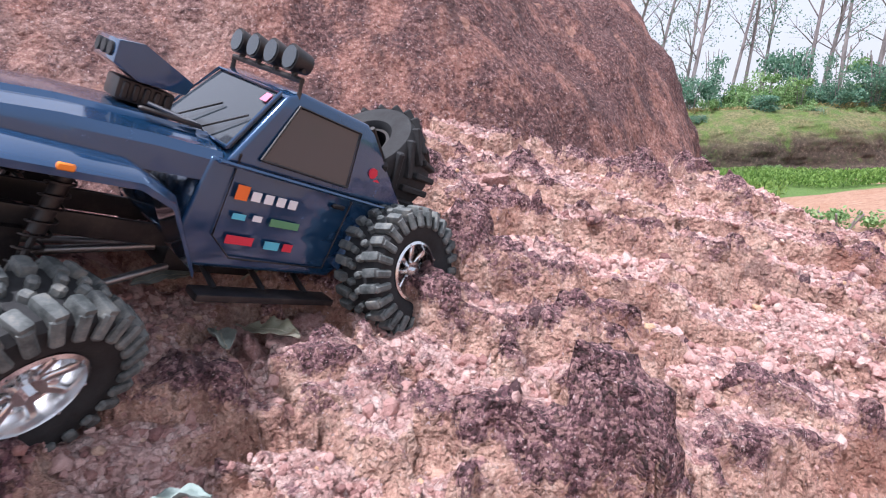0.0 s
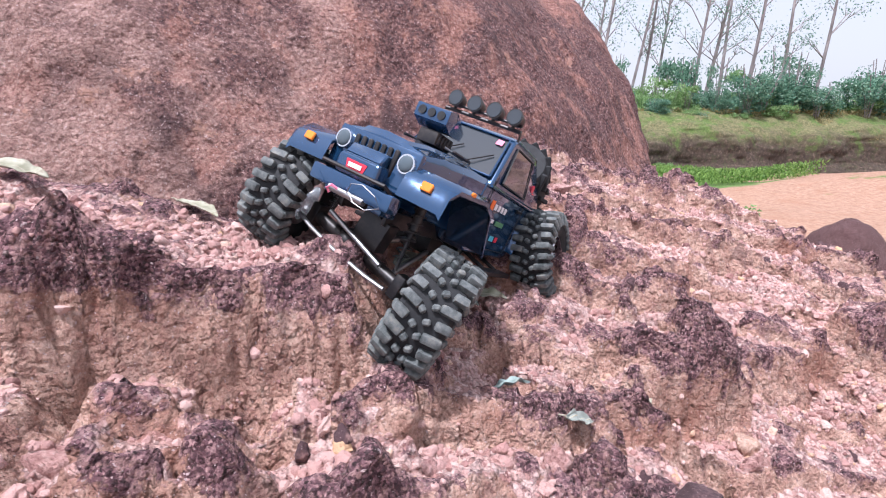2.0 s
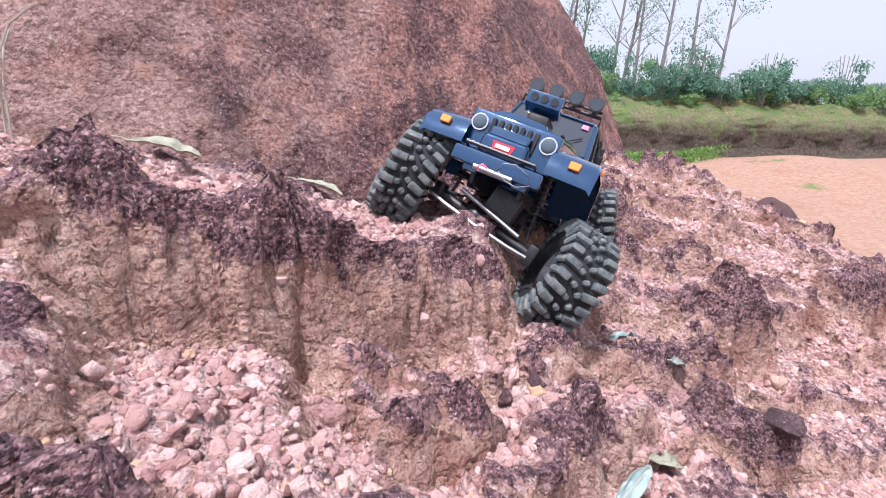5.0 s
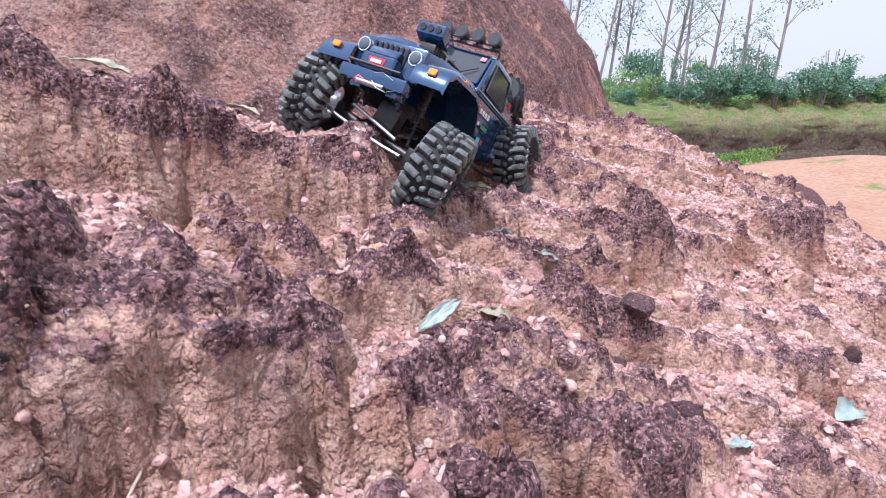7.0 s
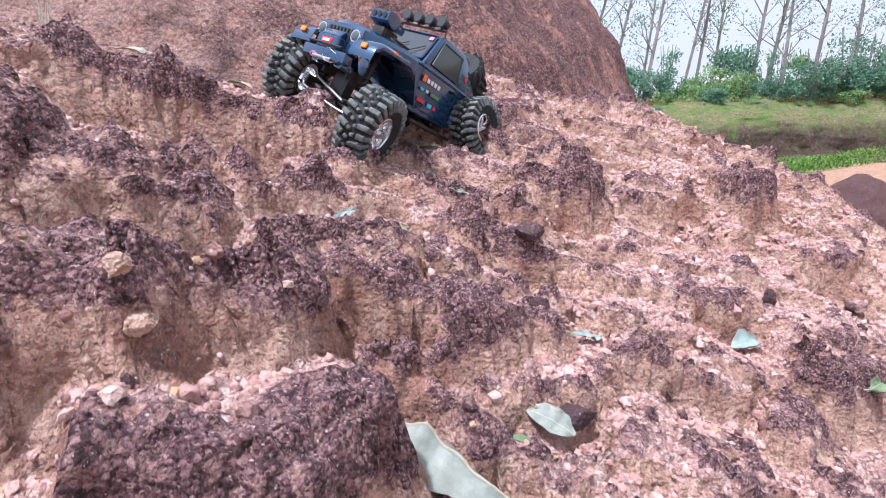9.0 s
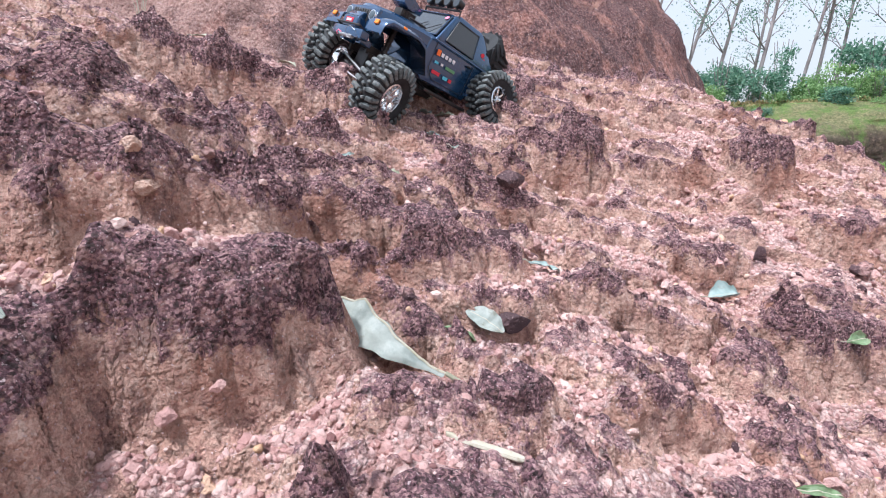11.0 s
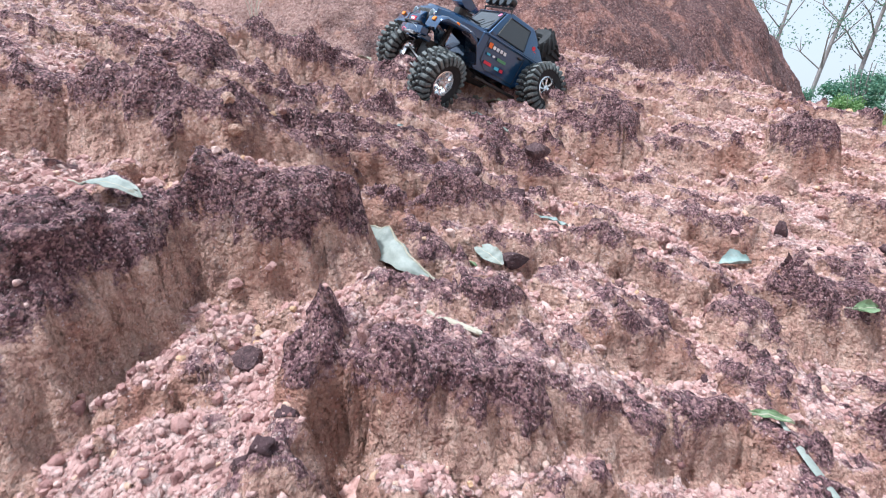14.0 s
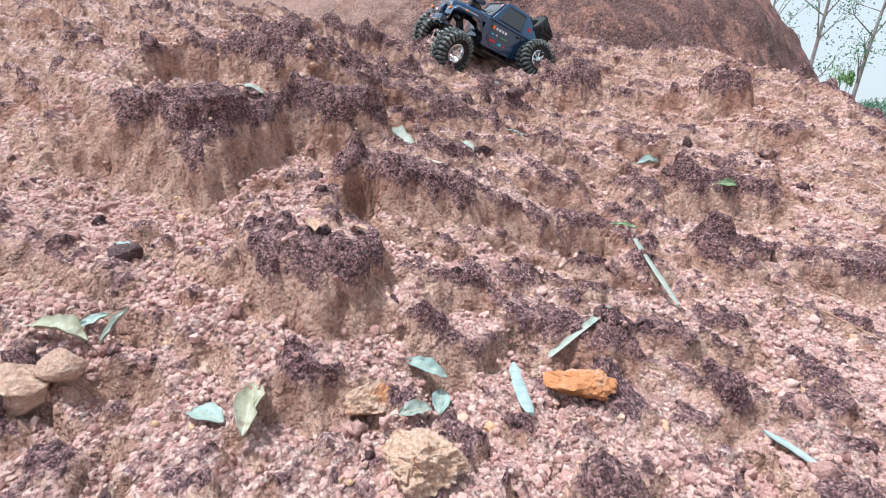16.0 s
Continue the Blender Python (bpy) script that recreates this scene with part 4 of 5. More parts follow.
    bm = quad_plate(bmesh.new(), [(0.2268, 0.015, 0.098), (0.2268, -0.015, 0.098), (0.2268, -0.012, 0.086), (0.2268, 0.012, 0.086)], -0.0008)
    part("winch_badge", bm, RED, winch, "red plate with a white bar")
    bm = box(bmesh.new(), (0.0006, 0.019, 0.005), Matrix.Translation((0.2280, 0, 0.0925)))
    part("badge_bar", bm, WHITE, winch)
    bm = rod(bmesh.new(), (0.222, -0.026, 0.060), (0.222, 0.026, 0.060), 0.0045, 12)
    part("fairlead", bm, STEEL, bumper)
    bm = tube(bmesh.new(), [(0.226, 0.002, 0.062), (0.234, 0.01, 0.074), (0.236, 0.026, 0.078), (0.232, 0.044, 0.072), (0.226, 0.05, 0.062), (0.230, 0.036, 0.054), (0.232, 0.02, 0.056), (0.230, 0.008, 0.064)], 0.0005, 6)
    part("winch_rope", bm, STEEL, bumper, "thin pale winch rope loop")
    bm = tube(bmesh.new(), [(0.232, -0.006, 0.062), (0.237, -0.012, 0.064), (0.238, -0.016, 0.059), (0.234, -0.014, 0.055)], 0.0016, 6)
    part("winch_hook", bm, PINKS, bumper)
    bm = tube(bmesh.new(), [(0.205, 0.046, 0.078), (0.226, 0.046, 0.086), (0.226, -0.046, 0.086), (0.205, -0.046, 0.078)], 0.0024, 8)
    part("bumper_hoop", bm, PLASTIC, bumper)
    # rear: bed, spare tyre on a rack
    for side in (1, -1):
        bm = tube(bmesh.new(), [(-0.098, side * 0.066, 0.215), (-0.130, side * 0.062, 0.190), (-0.190, side * 0.058, 0.136), (-0.205, side * 0.05, 0.11)], 0.003, 8)
        part("rack_tube", bm, PLASTIC, car)
    bm = box(bmesh.new(), (0.018, 0.110, 0.018), Matrix.Translation((-0.206, 0, 0.070)), 0.003)
    part("rear_bumper", bm, PLASTIC, car)
    bm = rod(bmesh.new(), (-0.176, 0.064, 0.118), (-0.176, 0.064, 0.146), 0.006, 10)
    part("reservoir", bm, BLUE, car, "blue anodised reservoir")
    m = Matrix.Translation((-0.170, 0.010, 0.178)) @ Matrix.Rotation(radians(-38), 4, "Y") @ Matrix.Rotation(radians(90), 4, "Z")
    spare = new("spare_wheel")
    spare.parent = car
    spare.matrix_local = m
    tagged(spare, "wide black spare tyre with V-shaped tread bars")
    part("spare_tyre", chevron_bmesh(), None, spare, "", 35, [RUBBER, RUBBER])
    bm = turned(bmesh.new(), [(0.030, -0.03), (0.030, 0.034), (0.010, 0.030), (0.010, 0.012), (0.026, 0.008), (0.026, -0.03)], 28)
    part("spare_rim", bm, PLASTIC, spare)
    return car

# ---- land around, bank, trees ----
def sand_material():
    m = material("sandy_ground", 0.95)
    n = Nodes(m)
    near = n.noise(1.1, 5, 0.6)
    c = n.ramp(n.noise(9, 5, 0.65), [(0.3, (0.26, 0.145, 0.095)), (0.55, (0.37, 0.225, 0.155)), (0.75, (0.46, 0.315, 0.235))])
    c = n.mix(n.math("MULTIPLY", n.step(near, 0.5, 0.7), 0.5), c, (0.30, 0.15, 0.09))
    g = n.ramp(n.noise(14, 4, 0.6), [(0.3, (0.05, 0.11, 0.025)), (0.7, (0.14, 0.23, 0.05))])
    c = n.mix(n.step(n.math("ADD", n.attr("grass"), n.math("MULTIPLY", n.math("SUBTRACT", near, 0.5), 0.9)), 0.4, 0.6), c, g)
    pink = n.ramp(n.math("ADD", n.math("MULTIPLY", n.noise(30, 6, 0.7), 0.6), n.math("MULTIPLY", n.noise(3.5, 5, 0.6), 0.4)), [(0.40, (0.10, 0.052, 0.056)), (0.50, (0.42, 0.24, 0.20)), (0.60, (0.66, 0.42, 0.38))])
    c = n.mix(n.attr("hill"), c, pink)
    n.color(c)
    n.bump(n.noise(40, 4, 0.6), 0.4, 0.03, n.bump(n.noise(3, 5, 0.65), 0.6, 0.25))
    return m


def bank_material():
    m = material("grassy_bank", 0.95)
    n = Nodes(m)
    mid = n.noise(1.4, 5, 0.65)
    grass = n.ramp(n.noise(11, 5, 0.7, stretch=(1, 1, 0.5)), [(0.3, (0.065, 0.085, 0.03)), (0.5, (0.17, 0.165, 0.075)), (0.72, (0.34, 0.295, 0.16))])
    # Brown earth of the lower bank, darkened to carry the shade there.
    shaded_soil = n.ramp(n.noise(7, 5, 0.7), [(0.3, (0.030, 0.022, 0.017)), (0.55, (0.085, 0.060, 0.044)), (0.75, (0.24, 0.18, 0.13))])
    h = n.math("ADD", n.attr("height"), n.math("MULTIPLY", n.math("SUBTRACT", mid, 0.5), 0.6))
    c = n.mix(n.step(h, 0.30, 0.72), shaded_soil, grass)
    green = n.ramp(n.noise(16, 4, 0.6), [(0.3, (0.05, 0.10, 0.025)), (0.7, (0.17, 0.25, 0.06))])
    c = n.mix(n.step(n.math("ADD", n.noise(1.3, 5, 0.65), n.math("MULTIPLY", n.attr("height"), 0.22)), 0.60, 0.80), c, green)
    c = n.mix(n.math("MULTIPLY", n.step(n.noise(3.2, 6, 0.7), 0.50, 0.66), 0.55), c, (0.07, 0.085, 0.035))
    n.color(c)
    n.bump(n.noise(20, 5, 0.7), 0.8, 0.12)
    return m


SAND, BANK = sand_material(), bank_material()


def build_land():
    """The land beyond the slope, one sheet out to the horizon."""
    a = np.concatenate([-np.geomspace(900, 6, 26), np.arange(-5.5, 26, 0.25), np.geomspace(26.5, 900, 24)])
    b = np.concatenate([-np.geomspace(900, 6, 26), np.arange(-5.5, 30, 0.25), np.geomspace(30.5, 900, 24)])
    gx, gy = np.meshgrid(a, b)
    x, y = gx.ravel(), gy.ravel()
    p = np.stack([x, y, 0 * x], 1)
    flat = -0.25 + 0.05 * fbm(p, 0.35, 4, 91)
    flat = flat + 1.0 * np.exp(-(((x - 15.5) / 5.0) ** 2 + ((y - 14.0) / 3.4) ** 2)) + 0.25 * np.exp(-(((x - 9) / 2.5) ** 2 + ((y - 10) / 1.8) ** 2))
    hill = slope(np.clip(x, -3.4, 9), np.clip(y, -4, 9))
    far = smooth(3.0, 6.0, np.maximum(-x, -y))
    hill = hill * (1 - far) - 0.25 * far
    inside = (x > -1.93) & (x < 1.93) & (y > -1.58) & (y < 2.22)
    z = np.maximum(flat, hill) - np.where(inside, 0.12, 0.012)
    grass = smooth(15, 16.5, y) * smooth(6, 8, x) * smooth(14.5, 12.5, x) + smooth(27, 30, y) + 0.4 * smooth(0.1, 0.3, fbm(p, 0.8, 3, 95)) * smooth(9, 12, x)
    me = grid_mesh("land", np.stack([x, y, z], 1), len(b), len(a), SAND, (("grass", grass), ("hill", smooth(-0.10, 0.12, hill - flat) * (1 - far))))
    tagged(new("land", me), "sandy orange ground with a low mound and grass", "ground", kind="structure")


build_land()


def build_bank():
    xs = np.arange(-34, 62, 0.22)
    prof = [(-0.9, -0.5), (-0.35, -0.22), (0.0, 0.05), (0.10, 0.45), (0.16, 0.85), (0.35, 1.15), (0.75, 1.45), (1.25, 1.72), (1.75, 2.0), (2.2, 2.17), (2.8, 2.22), (4.5, 2.2), (9.0, 2.1), (30.0, 1.9)]
    t = np.linspace(0, len(prof) - 1, 90)
    py = np.interp(t, np.arange(len(prof)), [q[0] for q in prof])
    pz = np.interp(t, np.arange(len(prof)), [q[1] for q in prof])
    gx, gt = np.meshgrid(xs, np.arange(len(t)))
    x, y, z = gx.ravel(), 24.2 + py[gt].ravel(), 0.15 + 1.22 * pz[gt].ravel()
    p = np.stack([x, y, z], 1)
    wave = fbm(np.stack([x, 0 * x, 0 * x], 1), 0.25, 3, 97)
    p[:, 1] += 0.7 * wave + 0.40 * fbm(p, 0.9, 5, 98, 0.6)
    p[:, 2] += 0.22 * fbm(p, 0.7, 4, 99, 0.6) * smooth(0, 0.5, z)
    me = grid_mesh("bank", p, len(t), len(xs), BANK, (("height", np.clip((z - 0.15) / 2.7, 0, 1)),))
    tagged(new("bank", me), "long eroded earth bank with dry and green grass", "embankment", kind="structure")


build_bank()


def leaf_material(name, lo, mid, hi, rough=0.6):
    m = material(name, rough)
    n = Nodes(m)
    g = n.t.nodes.new("ShaderNodeNewGeometry")
    n.color(n.ramp(g.outputs["Random Per Island"], [(0.0, lo), (0.5, mid), (1.0, hi)]))
    tr = n.t.nodes.new("ShaderNodeBsdfTranslucent")
    mixs = n.t.nodes.new("ShaderNodeMixShader")
    n.link(n.b.inputs["Base Color"].links[0].from_socket, tr.inputs["Color"])
    mixs.inputs[0].default_value = 0.3
    n.link(n.b.outputs[0], mixs.inputs[1])
    n.link(tr.outputs[0], mixs.inputs[2])
    n.link(mixs.outputs[0], n.t.nodes["Material Output"].inputs["Surface"])
    return m


SHRUB = leaf_material("shrub_leaves", (0.05, 0.14, 0.10), (0.11, 0.26, 0.17), (0.26, 0.42, 0.30))
FERN = leaf_material("grass_blades", (0.07, 0.15, 0.03), (0.16, 0.30, 0.06), (0.30, 0.45, 0.12))
DRY = leaf_material("dry_grass", (0.20, 0.17, 0.07), (0.34, 0.29, 0.13), (0.5, 0.42, 0.22))
BARK = material("grey_bark", 0.9)
n = Nodes(BARK)
n.color(n.ramp(n.noise(5, 5, 0.65, stretch=(1, 1, 0.25)), [(0.3, (0.14, 0.12, 0.12)), (0.6, (0.31, 0.28, 0.28)), (0.8, (0.48, 0.45, 0.44))]))


def leaf_mesh(name, centres, size, mat, long=1.6, up=0.0):
    """Many single folded leaves at the given places, as one mesh."""
    k = len(centres)
    d = rng.normal(size=(k, 3)) + np.array((0, 0, up))
    d /= np.linalg.norm(d, axis=1)[:, None]
    s = np.cross(d, rng.normal(size=(k, 3)))
    s /= np.linalg.norm(s, axis=1)[:, None]
    nn = np.cross(d, s)
    L = size * rng.uniform(0.6, 1.3, (k, 1))
    a, b = centres - d * L * long / 2, centres + d * L * long / 2
    c1, c2 = centres + s * L * 0.42 + nn * L * 0.16, centres - s * L * 0.42 + nn * L * 0.16
    v = np.stack([a, c1, b, c2], 1).reshape(-1, 3)
    i = np.arange(k)[:, None] * 4
    tri = np.concatenate([i + (0, 1, 2), i + (0, 2, 3)], 1).reshape(-1, 3)
    me = bpy.data.meshes.new(name)
    me.from_pydata(v.tolist(), [], tri.tolist())
    me.materials.append(mat)
    return me


def clumps(count, spread, lumps, flat=0.8):
    """Leaf places in a crown made of uneven lumps."""
    mids = np.clip(rng.normal(size=(lumps, 3)), -1.15, 1.15) * np.array(spread) * 0.55
    mids[:, 2] = np.abs(mids[:, 2])
    rad = rng.uniform(0.22, 0.62, lumps) * min(spread)
    who = rng.integers(0, lumps, count)
    d = rng.normal(size=(count, 3))
    d /= np.linalg.norm(d, axis=1)[:, None]
    return mids[who] + d * (rad[who] * rng.uniform(0.1, 1.25, count) ** 0.6)[:, None] * np.array((1, 1, flat))


def build_shrub(x, y, z, spread, lumps, count, size, label, mat=None):
    bush = new("shrub")
    bush.location = (x, y, z)
    tagged(bush, label, "shrub", "shrubs on the bank")
    o = new("foliage", leaf_mesh("foliage", clumps(count, spread, lumps) + np.array((0, 0, spread[2] * 0.12)), size, mat or SHRUB))
    o.parent = bush
    for k in range(5):
        a = k * 1.3
        part("stem", tube(bmesh.new(), [(0.05 * math.cos(a), 0.05 * math.sin(a), -0.3), (0.2 * math.cos(a), 0.2 * math.sin(a), spread[2] * 0.4), (0.5 * spread[0] * math.cos(a), 0.4 * math.sin(a), spread[2] * 0.95)], 0.02, 5), BARK, bush)
    return bush


LIGHT = leaf_material("light_shrub_leaves", (0.09, 0.20, 0.06), (0.20, 0.36, 0.13), (0.38, 0.54, 0.26))
protos = [build_shrub(10.2, 27.2, 2.62, (1.5, 1.0, 2.1), 22, 3200, 0.085, "dense green shrub on the bank top"),
          build_shrub(12.9, 27.6, 2.62, (1.5, 0.9, 1.2), 18, 3000, 0.08, "low light green shrub on the bank top", LIGHT),
          build_shrub(8.7, 27.8, 2.62, (1.0, 0.9, 2.8), 20, 1500, 0.085, "tall thin-leaved bluish green shrub on the bank top"),
          build_shrub(14.2, 28.3, 2.62, (1.2, 0.9, 2.4), 13, 1100, 0.10, "tall open shrub with gaps in its crown", LIGHT)]
for k, (x, y, s) in enumerate(((6.2, 27.9, 0.9), (7.3, 27.0, 0.8), (11.6, 28.4, 1.25), (14.4, 27.2, 0.8), (15.6, 28.0, 1.1), (17.2, 27.1, 0.9), (18.8, 27.6, 1.2), (20.5, 27.2, 1.0), (22.3, 27.8, 1.1),
                               (24.5, 27.3, 1.1), (26.8, 28.0, 1.2), (4.6, 27.4, 1.0), (2.8, 28.0, 1.1), (1.0, 27.5, 1.0), (13.6, 29.5, 1.3), (16.4, 29.8, 1.2), (9.4, 29.6, 1.3), (20.0, 29.5, 1.3), (23.4, 29.7, 1.3), (8.0, 26.7, 0.7), (10.9, 26.6, 0.75), (13.2, 26.6, 0.8), (15.1, 26.7, 0.7), (16.8, 26.6, 0.8), (18.2, 26.6, 0.75), (19.9, 26.6, 0.85), (21.6, 26.7, 0.8))):
    copy_thing(protos[(k * 3 + k // 4) % 4], Matrix.Translation((x, y, 2.62)) @ Matrix.Rotation(k * 1.7, 4, "Z") @ Matrix.Diagonal((s * (0.8 + 0.3 * math.sin(k * 2.1)), s, s * (1.0 + 0.45 * math.sin(k * 4.7)), 1)))


for k in range(26):
    s = 0.75 + 0.45 * abs(math.sin(k * 2.7))
    copy_thing(protos[(k * 5 + k // 3) % 4], Matrix.Translation((16.4 + 0.98 * k, 27.0 + 0.9 * math.sin(k * 1.9), 2.62)) @ Matrix.Rotation(k * 2.1, 4, "Z") @ Matrix.Diagonal((s, s, s * (0.9 + 0.3 * math.sin(k * 3.1)), 1)))


for k, (x, y, z, s) in enumerate(((10.0, 25.6, 1.55, 0.32), (12.4, 26.0, 1.75, 0.42), (14.9, 26.2, 1.8, 0.5), (15.6, 25.7, 1.6, 0.36), (17.8, 26.0, 1.75, 0.4), (9.3, 24.1, 0.2, 0.36), (13.6, 26.3, 1.9, 0.34), (20.2, 26.1, 1.8, 0.45), (12.3, 23.3, -0.2, 0.34))):
    copy_thing(protos[1 if k % 3 else 0], Matrix.Translation((x, y, 0.15 + 1.22 * z)) @ Matrix.Rotation(k * 2.3, 4, "Z") @ Matrix.Scale(s, 4))


def build_tree(x, y, height, lean, seed, forks):
    r = random.Random(seed)
    tree = new("tree")
    tree.location = (x, y, 2.45)
    tagged(tree, "tall thin bare-limbed tree with sparse leaves behind the bank", "tree", "trees behind the bank")
    bm = bmesh.new()
    pts, tops = [], []
    for k in range(9):
        f = k / 8
        pts.append(Vector((lean * f + 0.12 * math.sin(3 * f + seed), 0.1 * math.cos(4 * f + seed), height * f - 0.3)))
    rad = 0.10 + 0.05 * r.random()

    def limb(points, r0, r1):
        rings = []
        for i, p in enumerate(points):
            rr = r0 + (r1 - r0) * i / (len(points) - 1)
            rings.append([bm.verts.new(p + Vector((rr * math.cos(a), rr * math.sin(a), 0))) for a in (2 * math.pi * j / 7 for j in range(7))])
        for a, b in zip(rings, rings[1:]):
            for j in range(7):
                bm.faces.new((a[j], a[(j + 1) % 7], b[(j + 1) % 7], b[j]))

    limb(pts, rad, rad * 0.45)
    part("trunk", bm, BARK, tree)
    for k in range(forks):
        bm = bmesh.new()
        base = pts[3 + (k % 5)]
        a, ln = r.uniform(0, 6.28), r.uniform(1.0, 2.6)
        out = Vector((math.cos(a), 0.5 * math.sin(a), 0)) * ln
        tip = base + out + Vector((0, 0, ln * r.uniform(0.3, 1.1)))
        mid = base.lerp(tip, 0.5) + Vector((0, 0, 0.12 * ln))
        limb([base, mid, tip], rad * 0.38, 0.012)
        tops.append(tip)
        for _ in range(3):
            t2 = mid.lerp(tip, r.random()) + Vector((r.uniform(-0.5, 0.5), r.uniform(-0.3, 0.3), r.uniform(0, 0.7)))
            limb([mid, mid.lerp(t2, 0.6), t2], rad * 0.16, 0.008)
            tops.append(t2)
        part("limb", bm, BARK, tree)
    c = np.concatenate([np.array(p) + rng.normal(size=(16, 3)) * 0.28 for p in tops])
    o = new("crown", leaf_mesh("crown", c, 0.085, SHRUB))
    o.parent = tree
    return tree


for k, (x, y, h, lean, forks) in enumerate(((13.1, 30.0, 10.5, 1.4, 7), (13.9, 30.4, 11, 0.9, 6), (11.0, 31.0, 10, 1.8, 8), (9.0, 31.5, 10, 2.3, 9), (7.2, 31.0, 9, 2.2, 10), (17.6, 30.5, 11, 0.5, 8), (18.7, 31.2, 10.5, 1.0, 7),
                                            (20.8, 30.4, 11, 0.6, 6), (16.0, 33.0, 10, 1.0, 9), (23.5, 31.0, 11, 0.4, 7), (5.2, 31.6, 9, 1.6, 10), (3.2, 31.0, 9, 1.0, 10), (1.0, 32, 9, 0.8, 9), (26.0, 31, 11, 0.3, 7), (12.0, 34.5, 9, 1.2, 10), (21.8, 35, 10, 0.6, 9))):
    build_tree(x, y, h, lean, 31 + k, forks)


def build_grass(name, count, place, size, mat, label, up=1.5, long=3.0):
    pts = place(count)
    o = new(name, leaf_mesh(name, pts, size, mat, long, up))
    return tagged(o, label, "grass", kind="stuff")


def on_bank_top(k):
    x = rng.uniform(-5, 30, k)
    y = rng.uniform(26.2, 28.2, k)
    return np.stack([x, y, 2.80 + rng.uniform(0, 0.22, k) + 0 * x], 1)


def on_bank_face(k):
    x = rng.uniform(-2, 28, k)
    patch = fbm(np.stack([x, 0 * x, 0 * x], 1), 0.7, 3, 131)
    f = rng.uniform(0, 1, k)
    keep = patch + 0.5 * f > 0.12
    return np.stack([x, 24.6 + 1.9 * f, 0.15 + 1.22 * (1.0 + 1.2 * f) + 0.08], 1)[keep]


def at_foot(k):
    x = rng.uniform(7, 14, k)
    y = rng.uniform(15.5, 23.4, k)
    keep = fbm(np.stack([x, y, 0 * x], 1), 0.5, 3, 133) > -0.12
    hump = 1.0 * np.exp(-(((x - 15.5) / 5.0) ** 2 + ((y - 14.0) / 3.4) ** 2))
    return np.stack([x, y, hump - 0.20 + rng.uniform(0, 0.5, k)], 1)[keep]


build_grass("bank_top_grass", 7000, on_bank_top, 0.07, DRY, "dry pale grass along the top edge of the bank")
build_grass("bank_face_grass", 9000, on_bank_face, 0.055, DRY, "dry yellow grass on the bank's slope")
build_grass("meadow_grass", 22000, at_foot, 0.05, FERN, "bright green grass at the bank's foot")
# Darker than the big boulder's skin: its shade is put into the colour.
SHADED_BOULDER = stone_material("shaded_boulder_skin", (0.035, 0.018, 0.020), (0.10, 0.050, 0.050), (0.22, 0.125, 0.12), (0.06, 0.032, 0.034))
build_boulder("boulder", (2.55, 2.55, 0.72), (0.32, 0.34, 0.75), "rounded boulder beside the slope, coloured dark for its shade", (0, 360, 130), (-60, 89, 80), 15, SHADED_BOULDER)
tuft = build_shrub(7.0, 10.4, -0.25, (0.75, 0.5, 0.55), 11, 1100, 0.06, "low weedy shrub on the sandy ground", LIGHT)

build_car(pose(-0.237, 0.403, 1.835, -17.5, -18.0, 238.5), -11, 18, 20)

# ---- leaves, sticks and rocks on the slope ----
def leaf_skin(name, lo, mid, hi, stain, rough=0.55):
    m = material(name, rough)
    n = Nodes(m)
    c = n.ramp(n.noise(40, 5, 0.65), [(0.3, lo), (0.5, mid), (0.72, hi)])
    c = n.mix(n.math("MULTIPLY", n.step(n.noise(55, 4, 0.6), 0.58, 0.70), 0.7), c, stain)
    n.color(c)
    w = n.add("ShaderNodeTexWave", Scale=45.0, Distortion=6.0)
    n.link(n.coords(), w.inputs["Vector"])
    g = n.bump(w.outputs["Fac"], 0.10, 0.0008)
    n.bump(n.noise(260, 3, 0.6), 0.3, 0.001, g)
    return m


LEAF_GREY = leaf_skin("pale_grey_green_leaf", (0.16, 0.19, 0.17), (0.25, 0.28, 0.25), (0.32, 0.35, 0.31), (0.16, 0.15, 0.11))
LEAF_BLUE = leaf_skin("pale_blue_green_leaf", (0.19, 0.26, 0.24), (0.26, 0.34, 0.32), (0.33, 0.40, 0.38), (0.25, 0.27, 0.24))
LEAF_DRY = leaf_skin("dry_olive_leaf", (0.19, 0.19, 0.12), (0.30, 0.30, 0.22), (0.38, 0.38, 0.31), (0.17, 0.11, 0.06))
LEAF_GREEN = leaf_skin("green_leaf", (0.08, 0.12, 0.06), (0.15, 0.22, 0.11), (0.26, 0.33, 0.21), (0.19, 0.17, 0.09))
LEAF_TAN = leaf_skin("tan_leaf", (0.29, 0.15, 0.10), (0.40, 0.25, 0.17), (0.47, 0.33, 0.26), (0.22, 0.11, 0.06))
STRAW = leaf_skin("pale_straw", (0.31, 0.29, 0.20), (0.41, 0.38, 0.30), (0.48, 0.46, 0.38), (0.24, 0.19, 0.12))
TWIG = leaf_skin("grey_blue_twig", (0.22, 0.30, 0.30), (0.31, 0.39, 0.40), (0.41, 0.47, 0.47), (0.16, 0.19, 0.17))
ROCK_PALE = stone_material("pale_pink_rock", (0.48, 0.27, 0.20), (0.68, 0.45, 0.35), (0.82, 0.64, 0.54), (0.58, 0.36, 0.27))
ROCK_ORANGE = stone_material("orange_crumbly_rock", (0.52, 0.27, 0.16), (0.72, 0.49, 0.37), (0.84, 0.68, 0.56), (0.70, 0.30, 0.13))
